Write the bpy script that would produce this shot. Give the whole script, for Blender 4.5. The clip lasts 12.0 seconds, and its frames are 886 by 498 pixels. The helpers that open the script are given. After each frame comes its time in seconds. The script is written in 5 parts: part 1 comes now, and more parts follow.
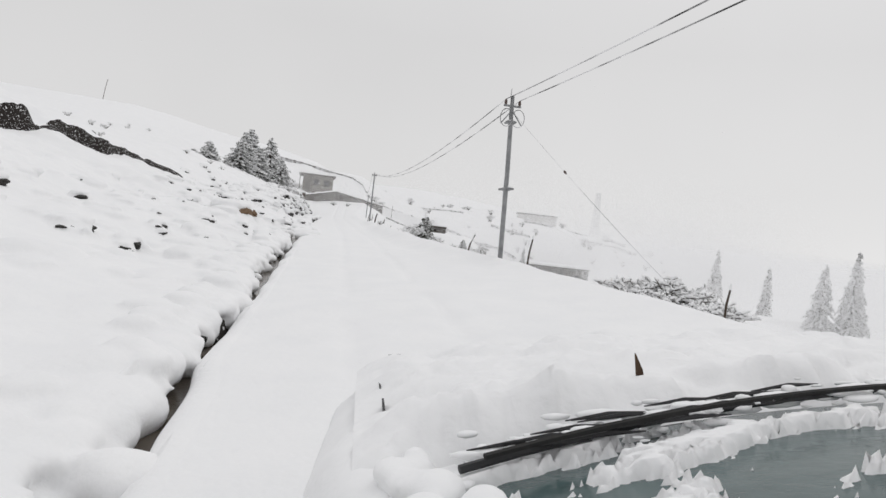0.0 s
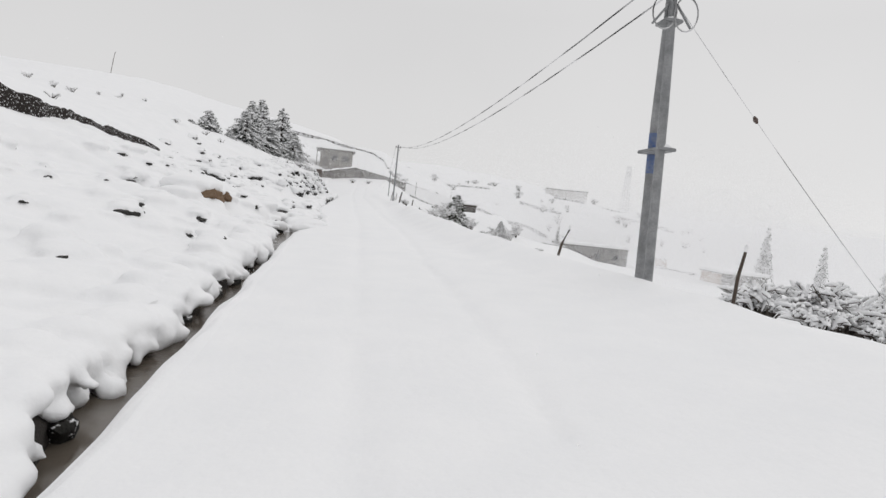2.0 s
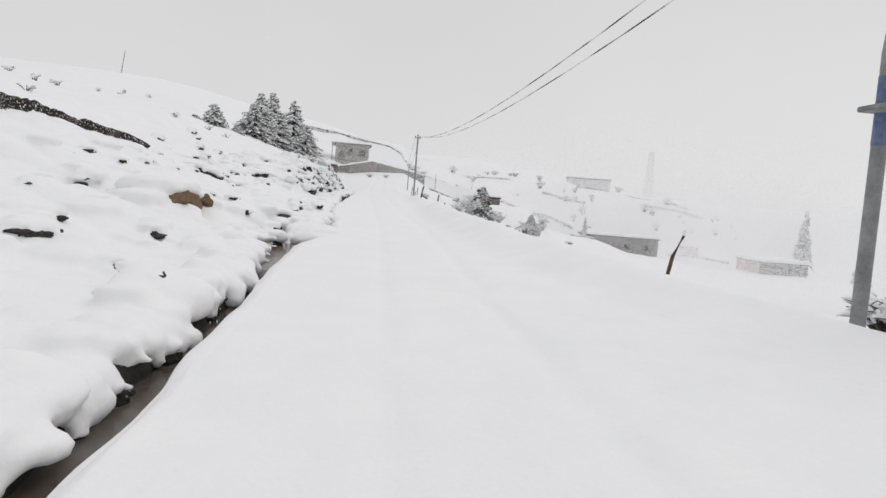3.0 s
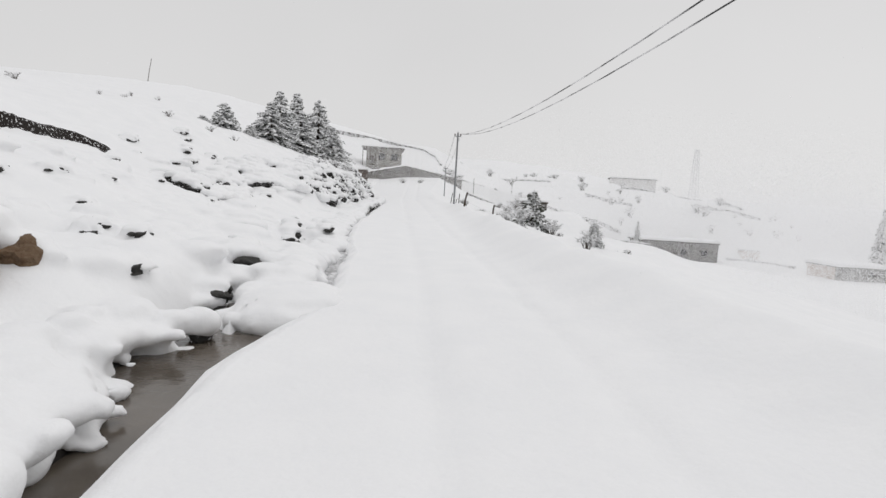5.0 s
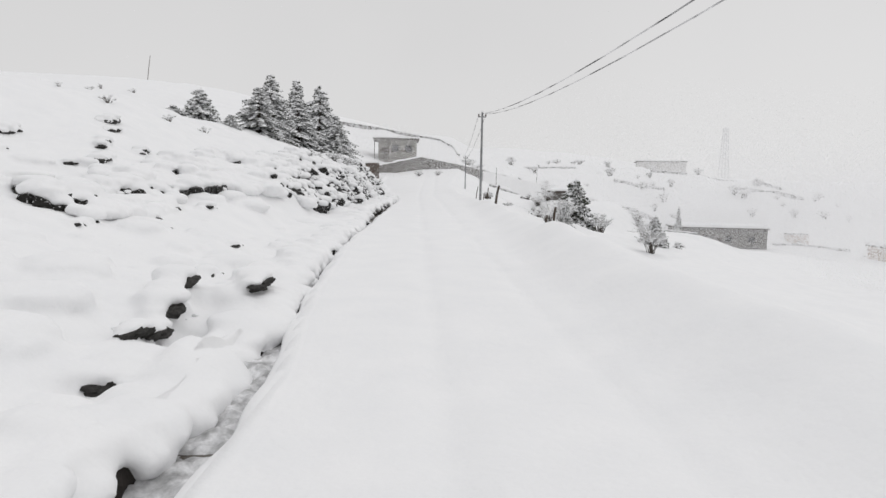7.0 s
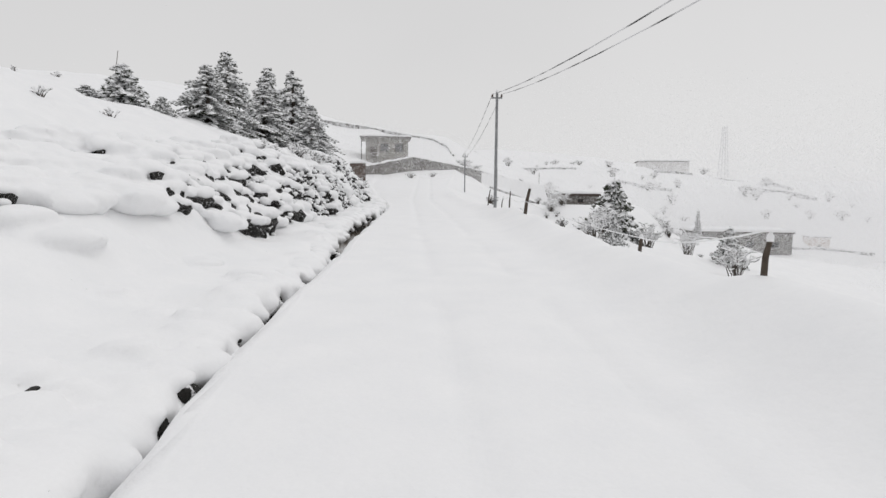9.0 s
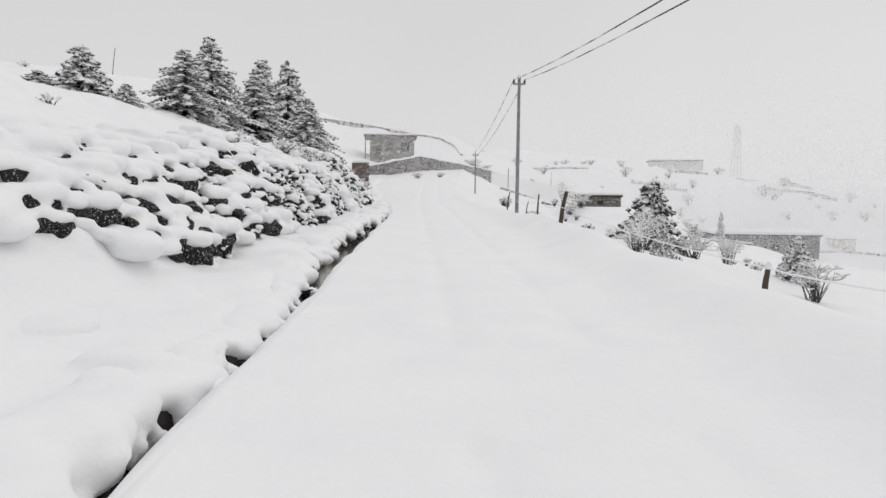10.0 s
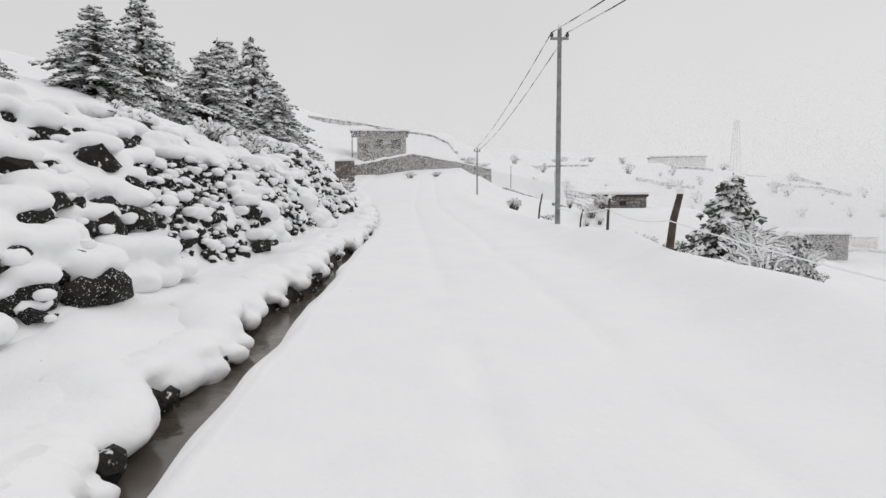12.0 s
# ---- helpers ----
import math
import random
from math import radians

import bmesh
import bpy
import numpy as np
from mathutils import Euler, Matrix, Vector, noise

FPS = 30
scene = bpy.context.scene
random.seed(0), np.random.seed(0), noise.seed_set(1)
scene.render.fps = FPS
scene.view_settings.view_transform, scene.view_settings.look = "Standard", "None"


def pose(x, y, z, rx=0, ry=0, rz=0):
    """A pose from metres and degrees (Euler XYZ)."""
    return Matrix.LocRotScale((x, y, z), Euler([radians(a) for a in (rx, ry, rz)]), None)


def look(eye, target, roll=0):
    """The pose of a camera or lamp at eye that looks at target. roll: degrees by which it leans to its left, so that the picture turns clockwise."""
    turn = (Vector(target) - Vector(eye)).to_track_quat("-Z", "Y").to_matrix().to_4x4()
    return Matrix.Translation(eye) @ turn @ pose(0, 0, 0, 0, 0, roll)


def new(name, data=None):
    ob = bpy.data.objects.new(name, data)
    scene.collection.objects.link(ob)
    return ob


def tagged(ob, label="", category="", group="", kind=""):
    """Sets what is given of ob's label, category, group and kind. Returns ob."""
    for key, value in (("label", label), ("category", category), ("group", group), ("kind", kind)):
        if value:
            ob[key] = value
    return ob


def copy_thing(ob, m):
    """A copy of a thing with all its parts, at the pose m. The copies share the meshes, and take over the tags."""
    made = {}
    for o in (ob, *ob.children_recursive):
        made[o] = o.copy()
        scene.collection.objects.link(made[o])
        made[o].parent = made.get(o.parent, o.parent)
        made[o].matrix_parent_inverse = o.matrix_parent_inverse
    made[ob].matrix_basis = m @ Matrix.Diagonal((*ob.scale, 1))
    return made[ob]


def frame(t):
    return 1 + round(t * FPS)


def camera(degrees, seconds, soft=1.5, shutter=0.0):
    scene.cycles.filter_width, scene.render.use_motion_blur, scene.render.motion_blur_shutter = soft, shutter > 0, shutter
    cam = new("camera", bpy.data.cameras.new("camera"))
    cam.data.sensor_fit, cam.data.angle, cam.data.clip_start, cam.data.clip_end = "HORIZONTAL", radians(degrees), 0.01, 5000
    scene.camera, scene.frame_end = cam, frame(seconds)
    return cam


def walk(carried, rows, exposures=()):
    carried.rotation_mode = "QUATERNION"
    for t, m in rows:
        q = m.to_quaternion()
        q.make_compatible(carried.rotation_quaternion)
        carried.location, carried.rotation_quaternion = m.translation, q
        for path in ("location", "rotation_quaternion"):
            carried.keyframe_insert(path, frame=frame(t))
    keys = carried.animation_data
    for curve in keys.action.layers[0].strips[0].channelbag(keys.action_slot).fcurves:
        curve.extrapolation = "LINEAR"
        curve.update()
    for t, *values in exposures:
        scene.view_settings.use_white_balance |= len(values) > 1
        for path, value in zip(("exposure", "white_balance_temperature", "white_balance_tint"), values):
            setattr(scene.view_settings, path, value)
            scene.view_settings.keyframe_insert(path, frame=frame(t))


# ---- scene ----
cam = camera(72.0, 12.0)
PATH = [
    (0, (1.252, -3.514, 1.311), (1.563, -1.539, 1.266), 6.7),
    (0.5, (1.295, -0.996, 1.394), (1.595, 0.98, 1.336), 6.5),
    (1, (1.324, 1.427, 1.478), (1.624, 3.403, 1.402), 6.6),
    (1.5, (1.33, 3.817, 1.556), (1.615, 5.793, 1.45), 6.5),
    (2, (1.293, 6.197, 1.65), (1.543, 8.177, 1.52), 6.2),
    (2.5, (1.212, 8.496, 1.728), (1.431, 10.478, 1.579), 5.6),
    (3, (1.124, 11.026, 1.773), (1.316, 13.011, 1.612), 4.6),
    (3.2, (1.077, 11.918, 1.8), (1.264, 13.903, 1.643), 4.8),
    (5, (0.894, 19.688, 2.065), (0.973, 21.68, 1.909), 3.4),
    (5.5, (0.851, 21.855, 2.14), (0.906, 23.848, 1.979), 3.2),
    (6, (0.81, 24.077, 2.221), (0.847, 26.069, 2.05), 2.7),
    (6.5, (0.774, 26.392, 2.317), (0.797, 28.383, 2.137), 1.9),
    (7, (0.763, 28.756, 2.389), (0.779, 30.748, 2.202), 1.1),
    (7.2, (0.797, 29.684, 2.408), (0.807, 31.674, 2.214), 0.2),
    (8.8, (0.139, 37.808, 2.497), (0.198, 39.799, 2.315), 0.7),
    (9, (0.171, 38.934, 2.516), (0.216, 40.926, 2.338), 0.6),
    (9.5, (0.097, 41.381, 2.567), (0.129, 43.374, 2.394), 0.4),
    (10, (-0.025, 43.649, 2.638), (0.0, 45.64, 2.461), 0.5),
    (10.5, (-0.149, 45.856, 2.663), (-0.123, 47.848, 2.486), 0.4),
    (11, (-0.28, 47.873, 2.747), (-0.247, 49.864, 2.568), 0.1),
    (11.5, (-0.357, 49.97, 2.786), (-0.316, 51.961, 2.605), 0.2),
    (12, (-0.463, 51.974, 2.78), (-0.413, 53.965, 2.604), -0.3),
]
walk(cam, [(t, look(eye, target, roll)) for t, eye, target, roll in PATH])

# ---- world and light: a dull sky full of falling snow ----
world = bpy.data.worlds.new("overcast")
scene.world = world
world.use_nodes = True
wn, wl = world.node_tree.nodes, world.node_tree.links
wn.clear()
w_out = wn.new("ShaderNodeOutputWorld")
w_bg = wn.new("ShaderNodeBackground")
w_sky = wn.new("ShaderNodeTexSky")
w_sky.sky_type = "NISHITA"
w_sky.sun_disc = False
w_sky.sun_elevation = radians(38)
w_sky.sun_rotation = radians(60)
w_hsv = wn.new("ShaderNodeHueSaturation")
w_hsv.inputs["Saturation"].default_value = 0.05
w_mix = wn.new("ShaderNodeMixRGB")
w_mix.inputs[0].default_value = 0.9
w_geo = wn.new("ShaderNodeTexCoord")
w_sep = wn.new("ShaderNodeSeparateXYZ")
w_ramp = wn.new("ShaderNodeValToRGB")
w_ramp.color_ramp.elements[0].position = 0.0
w_ramp.color_ramp.elements[0].color = (7.85, 7.8, 7.8, 1)
w_ramp.color_ramp.elements[1].position = 0.95
w_ramp.color_ramp.elements[1].color = (9.6, 9.6, 9.8, 1)
mid = w_ramp.color_ramp.elements.new(0.3)
mid.color = (7.3, 7.25, 7.28, 1)
w_noise = wn.new("ShaderNodeTexNoise")
w_noise.inputs["Scale"].default_value = 2.2
w_noise.inputs["Detail"].default_value = 3
w_nr = wn.new("ShaderNodeMapRange")
w_nr.inputs["To Min"].default_value = 0.93
w_nr.inputs["To Max"].default_value = 1.05
w_mul = wn.new("ShaderNodeMixRGB")
w_mul.blend_type = "MULTIPLY"
w_mul.inputs[0].default_value = 1.0
wl.new(w_geo.outputs["Generated"], w_sep.inputs[0])
wl.new(w_sep.outputs["Z"], w_ramp.inputs[0])
wl.new(w_geo.outputs["Generated"], w_noise.inputs["Vector"])
wl.new(w_noise.outputs["Fac"], w_nr.inputs["Value"])
wl.new(w_ramp.outputs[0], w_mul.inputs[1])
wl.new(w_nr.outputs[0], w_mul.inputs[2])
wl.new(w_sky.outputs[0], w_hsv.inputs["Color"])
wl.new(w_hsv.outputs[0], w_mix.inputs[1])
wl.new(w_mul.outputs[0], w_mix.inputs[2])
wl.new(w_mix.outputs[0], w_bg.inputs["Color"])
w_bg.inputs["Strength"].default_value = 0.096
wl.new(w_bg.outputs[0], w_out.inputs[0])

sun_data = bpy.data.lights.new("sun", "SUN")
sun_data.energy = 0.4
sun_data.angle = radians(40)
sun_data.color = (1.0, 0.98, 0.95)
sun = new("sun", sun_data)
sun.matrix_world = look((0, 0, 60), (-30, -18, 0))


# ---- materials ----
def material(name, base, rough=0.9, metal=0.0, second=None, scale=3.0, fine=None, fine_amount=0.25,
             bump=0.0, bump_scale=20.0, contrast=0.5, spec=0.3):
    """A surface with two scales of colour variation and a fine relief, in object metres."""
    m = bpy.data.materials.new(name)
    m.use_nodes = True
    n, l = m.node_tree.nodes, m.node_tree.links
    b = n["Principled BSDF"]
    b.inputs["Roughness"].default_value = rough
    b.inputs["Metallic"].default_value = metal
    b.inputs["Specular IOR Level"].default_value = spec
    tc = n.new("ShaderNodeTexCoord")
    colour = None
    if second is not None:
        no = n.new("ShaderNodeTexNoise")
        no.inputs["Scale"].default_value = scale
        no.inputs["Detail"].default_value = 5
        l.new(tc.outputs["Object"], no.inputs["Vector"])
        mr = n.new("ShaderNodeMapRange")
        mr.inputs["From Min"].default_value = 0.5 - contrast / 2
        mr.inputs["From Max"].default_value = 0.5 + contrast / 2
        l.new(no.outputs["Fac"], mr.inputs["Value"])
        mx = n.new("ShaderNodeMixRGB")
        mx.inputs[1].default_value = (*base, 1)
        mx.inputs[2].default_value = (*second, 1)
        l.new(mr.outputs[0], mx.inputs[0])
        colour = mx.outputs[0]
        if fine:
            nf = n.new("ShaderNodeTexNoise")
            nf.inputs["Scale"].default_value = fine
            nf.inputs["Detail"].default_value = 3
            l.new(tc.outputs["Object"], nf.inputs["Vector"])
            mf = n.new("ShaderNodeMapRange")
            mf.inputs["To Min"].default_value = 1 - fine_amount
            mf.inputs["To Max"].default_value = 1 + fine_amount
            l.new(nf.outputs["Fac"], mf.inputs["Value"])
            mm = n.new("ShaderNodeMixRGB")
            mm.blend_type = "MULTIPLY"
            mm.inputs[0].default_value = 1
            l.new(colour, mm.inputs[1])
            l.new(mf.outputs[0], mm.inputs[2])
            colour = mm.outputs[0]
        l.new(colour, b.inputs["Base Color"])
    else:
        b.inputs["Base Color"].default_value = (*base, 1)
    if bump:
        nb = n.new("ShaderNodeTexNoise")
        nb.inputs["Scale"].default_value = bump_scale
        nb.inputs["Detail"].default_value = 6
        l.new(tc.outputs["Object"], nb.inputs["Vector"])
        bp = n.new("ShaderNodeBump")
        bp.inputs["Strength"].default_value = 1.0
        bp.inputs["Distance"].default_value = bump
        l.new(nb.outputs["Fac"], bp.inputs["Height"])
        l.new(bp.outputs[0], b.inputs["Normal"])
    return m


SNOW = material("snow", (0.86, 0.86, 0.863), 0.75, second=(0.82, 0.824, 0.832), scale=1.3, fine=40, fine_amount=0.02,
                bump=0.012, bump_scale=9, spec=0.2)
# thin pale flakes, shared by the snowfall and the haze sheets
FLAKES = bpy.data.materials.new("snow_and_haze_flakes")
FLAKES.use_nodes = True
fn, fl = FLAKES.node_tree.nodes, FLAKES.node_tree.links
fn.clear()
f_out, f_mix, f_dif, f_thin = (fn.new(kind) for kind in ("ShaderNodeOutputMaterial", "ShaderNodeMixShader", "ShaderNodeBsdfDiffuse", "ShaderNodeBsdfTranslucent"))
f_dif.inputs["Color"].default_value = f_thin.inputs["Color"].default_value = (0.97, 0.97, 0.975, 1)
fl.new(f_dif.outputs[0], f_mix.inputs[1])
fl.new(f_thin.outputs[0], f_mix.inputs[2])
fl.new(f_mix.outputs[0], f_out.inputs[0])
EARTH = material("wet_earth", (0.016, 0.014, 0.013), 0.95, second=(0.05, 0.044, 0.039), scale=6, fine=45, bump=0.03, bump_scale=18)
ROCK = material("dark_rock", (0.02, 0.02, 0.018), 0.9, second=(0.07, 0.067, 0.063), scale=5, fine=35, bump=0.03, bump_scale=14)
RUST_ROCK = material("rusty_rock", (0.12, 0.07, 0.04), 0.9, second=(0.2, 0.14, 0.09), scale=5, fine=30, bump=0.03, bump_scale=14)
WATER = material("muddy_water", (0.07, 0.058, 0.046), 0.12, second=(0.13, 0.11, 0.09), scale=1.5, bump=0.006, bump_scale=7, spec=0.5)
SLUSH = material("wet_slush", (0.3, 0.3, 0.3), 0.45, second=(0.78, 0.78, 0.79), scale=7, fine=40, contrast=0.3, bump=0.01, bump_scale=25, spec=0.5)
STEEL = material("galvanised_steel", (0.17, 0.175, 0.18), 0.55, 0.35, second=(0.34, 0.345, 0.35), scale=4, fine=30, bump=0.002, bump_scale=60)
# mast steel nearly as pale as the sky: haze put into its colour
HAZE_STEEL = material("haze_paled_steel", (0.7, 0.7, 0.71), 0.7, second=(0.8, 0.8, 0.81), scale=3)
BLUE_PAINT = material("worn_blue_paint", (0.05, 0.11, 0.3), 0.6, second=(0.2, 0.22, 0.26), scale=9, fine=40)
CABLE = material("cable_with_snow_crust", (0.03, 0.03, 0.032), 0.6, second=(0.72, 0.72, 0.73), scale=0.55, contrast=0.16, fine=30)
WOOD = material("wet_wood", (0.045, 0.035, 0.028), 0.9, second=(0.11, 0.088, 0.07), scale=8, fine=60, bump=0.006, bump_scale=40)
BARK = material("bark", (0.05, 0.04, 0.033), 0.95, second=(0.12, 0.1, 0.085), scale=9, fine=50, bump=0.02, bump_scale=25)
NEEDLES = material("conifer_needles", (0.05, 0.058, 0.042), 0.85, second=(0.11, 0.118, 0.088), scale=2.2, fine=30)
TWIGS = material("bare_twigs", (0.06, 0.052, 0.045), 0.9, second=(0.13, 0.115, 0.1), scale=9)
DRIFTED_EARTH = material("snow_dusted_earth", (0.09, 0.08, 0.07), 0.95, second=(0.7, 0.7, 0.71), scale=1.1, fine=20, contrast=0.25, bump=0.03, bump_scale=15)
SPECKLED_EARTH = material("snow_specked_earth", (0.02, 0.016, 0.014), 0.95, second=(0.75, 0.75, 0.76), scale=13, fine=30, bump=0.06, bump_scale=11)
CRAG_ROCK = material("snow_specked_rock", (0.02, 0.019, 0.017), 0.95, second=(0.72, 0.72, 0.73), scale=14, fine=45, bump=0.04, bump_scale=22)
for specked, low, high in ((SPECKLED_EARTH, 0.59, 0.65), (CRAG_ROCK, 0.6, 0.66)):
    for node in specked.node_tree.nodes:
        if node.type == "MAP_RANGE" and node.inputs["To Max"].default_value == 1.0:
            node.inputs["From Min"].default_value, node.inputs["From Max"].default_value = low, high
CERAMIC = material("brown_ceramic", (0.09, 0.06, 0.05), 0.3)
MUD_WALL = material("mud_plaster", (0.17, 0.155, 0.13), 0.95, second=(0.28, 0.265, 0.24), scale=1.2, fine=12, bump=0.02, bump_scale=12)
# far house walls, brightened so that the colour carries the haze
HAZE_WHITEWASH = material("haze_paled_whitewash", (0.62, 0.61, 0.6), 0.95, second=(0.74, 0.73, 0.72), scale=0.8, fine=10)
PINK_WALL = material("pinkish_plaster", (0.5, 0.42, 0.37), 0.9, second=(0.6, 0.53, 0.48), scale=1.2, fine=12, bump=0.01)
DARK_GLASS = material("dark_window_glass", (0.02, 0.023, 0.026), 0.1, spec=0.5)


def masonry(name, a, b, mortar, w, h):
    """Rough coursed stone for walls that stay far off."""
    m = material(name, a, 0.95, bump=0.0)
    n, l = m.node_tree.nodes, m.node_tree.links
    bs = n["Principled BSDF"]
    tc = n.new("ShaderNodeTexCoord")
    mp = n.new("ShaderNodeMapping")
    mp.inputs["Rotation"].default_value = (radians(90), 0, 0)
    warp = n.new("ShaderNodeTexNoise")
    warp.inputs["Scale"].default_value = 2.5
    add = n.new("ShaderNodeMixRGB")
    add.blend_type = "ADD"
    add.inputs[0].default_value = 0.12
    br = n.new("ShaderNodeTexBrick")
    br.inputs["Scale"].default_value = 1.0
    br.inputs["Brick Width"].default_value = w
    br.inputs["Row Height"].default_value = h
    br.inputs["Mortar Size"].default_value = 0.018
    br.inputs["Color1"].default_value = (*a, 1)
    br.inputs["Color2"].default_value = (*b, 1)
    br.inputs["Mortar"].default_value = (*mortar, 1)
    no = n.new("ShaderNodeTexNoise")
    no.inputs["Scale"].default_value = 7
    no.inputs["Detail"].default_value = 5
    mr = n.new("ShaderNodeMapRange")
    mr.inputs["To Min"].default_value = 0.45
    mr.inputs["To Max"].default_value = 1.5
    mm = n.new("ShaderNodeMixRGB")
    mm.blend_type = "MULTIPLY"
    mm.inputs[0].default_value = 1
    bp = n.new("ShaderNodeBump")
    bp.inputs["Distance"].default_value = 0.05
    l.new(tc.outputs["Object"], warp.inputs["Vector"])
    l.new(tc.outputs["Object"], add.inputs[1])
    l.new(warp.outputs["Color"], add.inputs[2])
    l.new(add.outputs[0], mp.inputs["Vector"])
    l.new(mp.outputs[0], br.inputs["Vector"])
    l.new(tc.outputs["Object"], no.inputs["Vector"])
    l.new(no.outputs["Fac"], mr.inputs["Value"])
    l.new(br.outputs["Color"], mm.inputs[1])
    l.new(mr.outputs[0], mm.inputs[2])
    dn = n.new("ShaderNodeTexNoise")
    dn.inputs["Scale"].default_value = 3.5
    dn.inputs["Detail"].default_value = 8
    dn.inputs["Roughness"].default_value = 0.75
    dr = n.new("ShaderNodeMapRange")
    dr.inputs["From Min"].default_value = 0.5
    dr.inputs["From Max"].default_value = 0.68
    dr.inputs["To Max"].default_value = 0.8
    dm = n.new("ShaderNodeMixRGB")
    dm.inputs[2].default_value = (0.8, 0.8, 0.81, 1)
    l.new(tc.outputs["Object"], dn.inputs["Vector"])
    l.new(dn.outputs["Fac"], dr.inputs["Value"])
    l.new(dr.outputs[0], dm.inputs[0])
    l.new(mm.outputs[0], dm.inputs[1])
    l.new(dm.outputs[0], bs.inputs["Base Color"])
    l.new(br.outputs["Fac"], bp.inputs["Height"])
    bp.invert = True
    l.new(bp.outputs[0], bs.inputs["Normal"])
    return m


STONE_WALL = masonry("field_stone", (0.15, 0.14, 0.13), (0.25, 0.235, 0.215), (0.07, 0.065, 0.06), 0.38, 0.2)
BRICK_WALL = masonry("brown_brick", (0.17, 0.115, 0.09), (0.24, 0.17, 0.135), (0.16, 0.15, 0.14), 0.24, 0.08)


# ---- mesh helpers ----
def to_mesh(name, bm, mat, smooth=False):
    me = bpy.data.meshes.new(name)
    bm.to_mesh(me)
    bm.free()
    me.materials.append(mat)
    if smooth:
        me.polygons.foreach_set("use_smooth", [True] * len(me.polygons))
    return me


def part(name, bm, mat, parent=None, label="", smooth=False):
    ob = new(name, to_mesh(name, bm, mat, smooth))
    ob.parent = parent
    return tagged(ob, label)


def empty(name, x, y, z, label, category, group="", kind=""):
    ob = new(name)
    ob.matrix_basis = pose(x, y, z)
    return tagged(ob, label, category, group, kind)


def raw(name, verts, faces, mat, smooth=True):
    me = bpy.data.meshes.new(name)
    me.from_pydata([tuple(v) for v in verts], [], [tuple(f) for f in faces])
    me.materials.append(mat)
    if smooth:
        me.polygons.foreach_set("use_smooth", [True] * len(me.polygons))
    return me


def box(bm, x0, y0, z0, x1, y1, z1, bevel=0.0):
    made = bmesh.ops.create_cube(bm, size=1.0)["verts"]
    bmesh.ops.scale(bm, vec=(x1 - x0, y1 - y0, z1 - z0), verts=made)
    bmesh.ops.translate(bm, vec=((x0 + x1) / 2, (y0 + y1) / 2, (z0 + z1) / 2), verts=made)
    if bevel:
        edges = list({e for v in made for e in v.link_edges})
        bmesh.ops.bevel(bm, geom=edges, offset=bevel, segments=2, affect="EDGES")


def rod(bm, points, radii, sides=8, caps=True):
    """A tube along points with a radius at each."""
    pts = [Vector(p) for p in points]
    rings = []
    for i, p in enumerate(pts):
        way = (pts[min(i + 1, len(pts) - 1)] - pts[max(i - 1, 0)]).normalized()
        side = way.cross(Vector((0, 0, 1)) if abs(way.z) < 0.95 else Vector((1, 0, 0))).normalized()
        up = side.cross(way)
        r = radii[i] if hasattr(radii, "__len__") else radii
        rings.append([bm.verts.new(p + r * (math.cos(a) * side + math.sin(a) * up))
                      for a in (2 * math.pi * k / sides for k in range(sides))])
    for a, b in zip(rings, rings[1:]):
        for k in range(sides):
            bm.faces.new((a[k], a[(k + 1) % sides], b[(k + 1) % sides], b[k]))
    if caps:
        bm.faces.new(rings[0])
        bm.faces.new(list(reversed(rings[-1])))


def lattice(ix, iy, seed):
    h = (ix.astype(np.int64) * 374761393 + iy.astype(np.int64) * 668265263 + seed * 974634777) & 0xFFFFFFFF
    h = ((h ^ (h >> 13)) * 1274126177) & 0xFFFFFFFF
    return ((h ^ (h >> 16)) & 0xFFFF) / 65535.0


def value_noise(x, y, scale, seed=0):
    """Smooth noise from 0 to 1 over a plan, with bumps scale metres wide."""
    u, v = np.asarray(x, float) / scale, np.asarray(y, float) / scale
    i, j = np.floor(u), np.floor(v)
    a, b = u - i, v - j
    a, b = a * a * (3 - 2 * a), b * b * (3 - 2 * b)
    n00, n10 = lattice(i, j, seed), lattice(i + 1, j, seed)
    n01, n11 = lattice(i, j + 1, seed), lattice(i + 1, j + 1, seed)
    return (n00 * (1 - a) + n10 * a) * (1 - b) + (n01 * (1 - a) + n11 * a) * b


def cells(x, y, scale, seed=0):
    """Distance to the nearest and the next cell centre of a jittered grid, in cells."""
    u, v = np.asarray(x, float) / scale, np.asarray(y, float) / scale
    i, j = np.floor(u), np.floor(v)
    f1, f2 = np.full(u.shape, 9.0), np.full(u.shape, 9.0)
    for di in (-1, 0, 1):
        for dj in (-1, 0, 1):
            cx = i + di + 0.1 + 0.8 * lattice(i + di, j + dj, seed)
            cy = j + dj + 0.1 + 0.8 * lattice(i + di, j + dj, seed + 77)
            d = np.hypot(u - cx, v - cy)
            f2 = np.minimum(f2, np.maximum(f1, d))
            f1 = np.minimum(f1, d)
    return f1, f2


def dome(f1, size=0.85):
    return np.sqrt(np.clip(1 - (f1 / size) ** 2, 0, 1))


def smooth_step(x, a, b):
    t = np.clip((np.asarray(x, float) - a) / (b - a), 0, 1)
    return t * t * (3 - 2 * t)


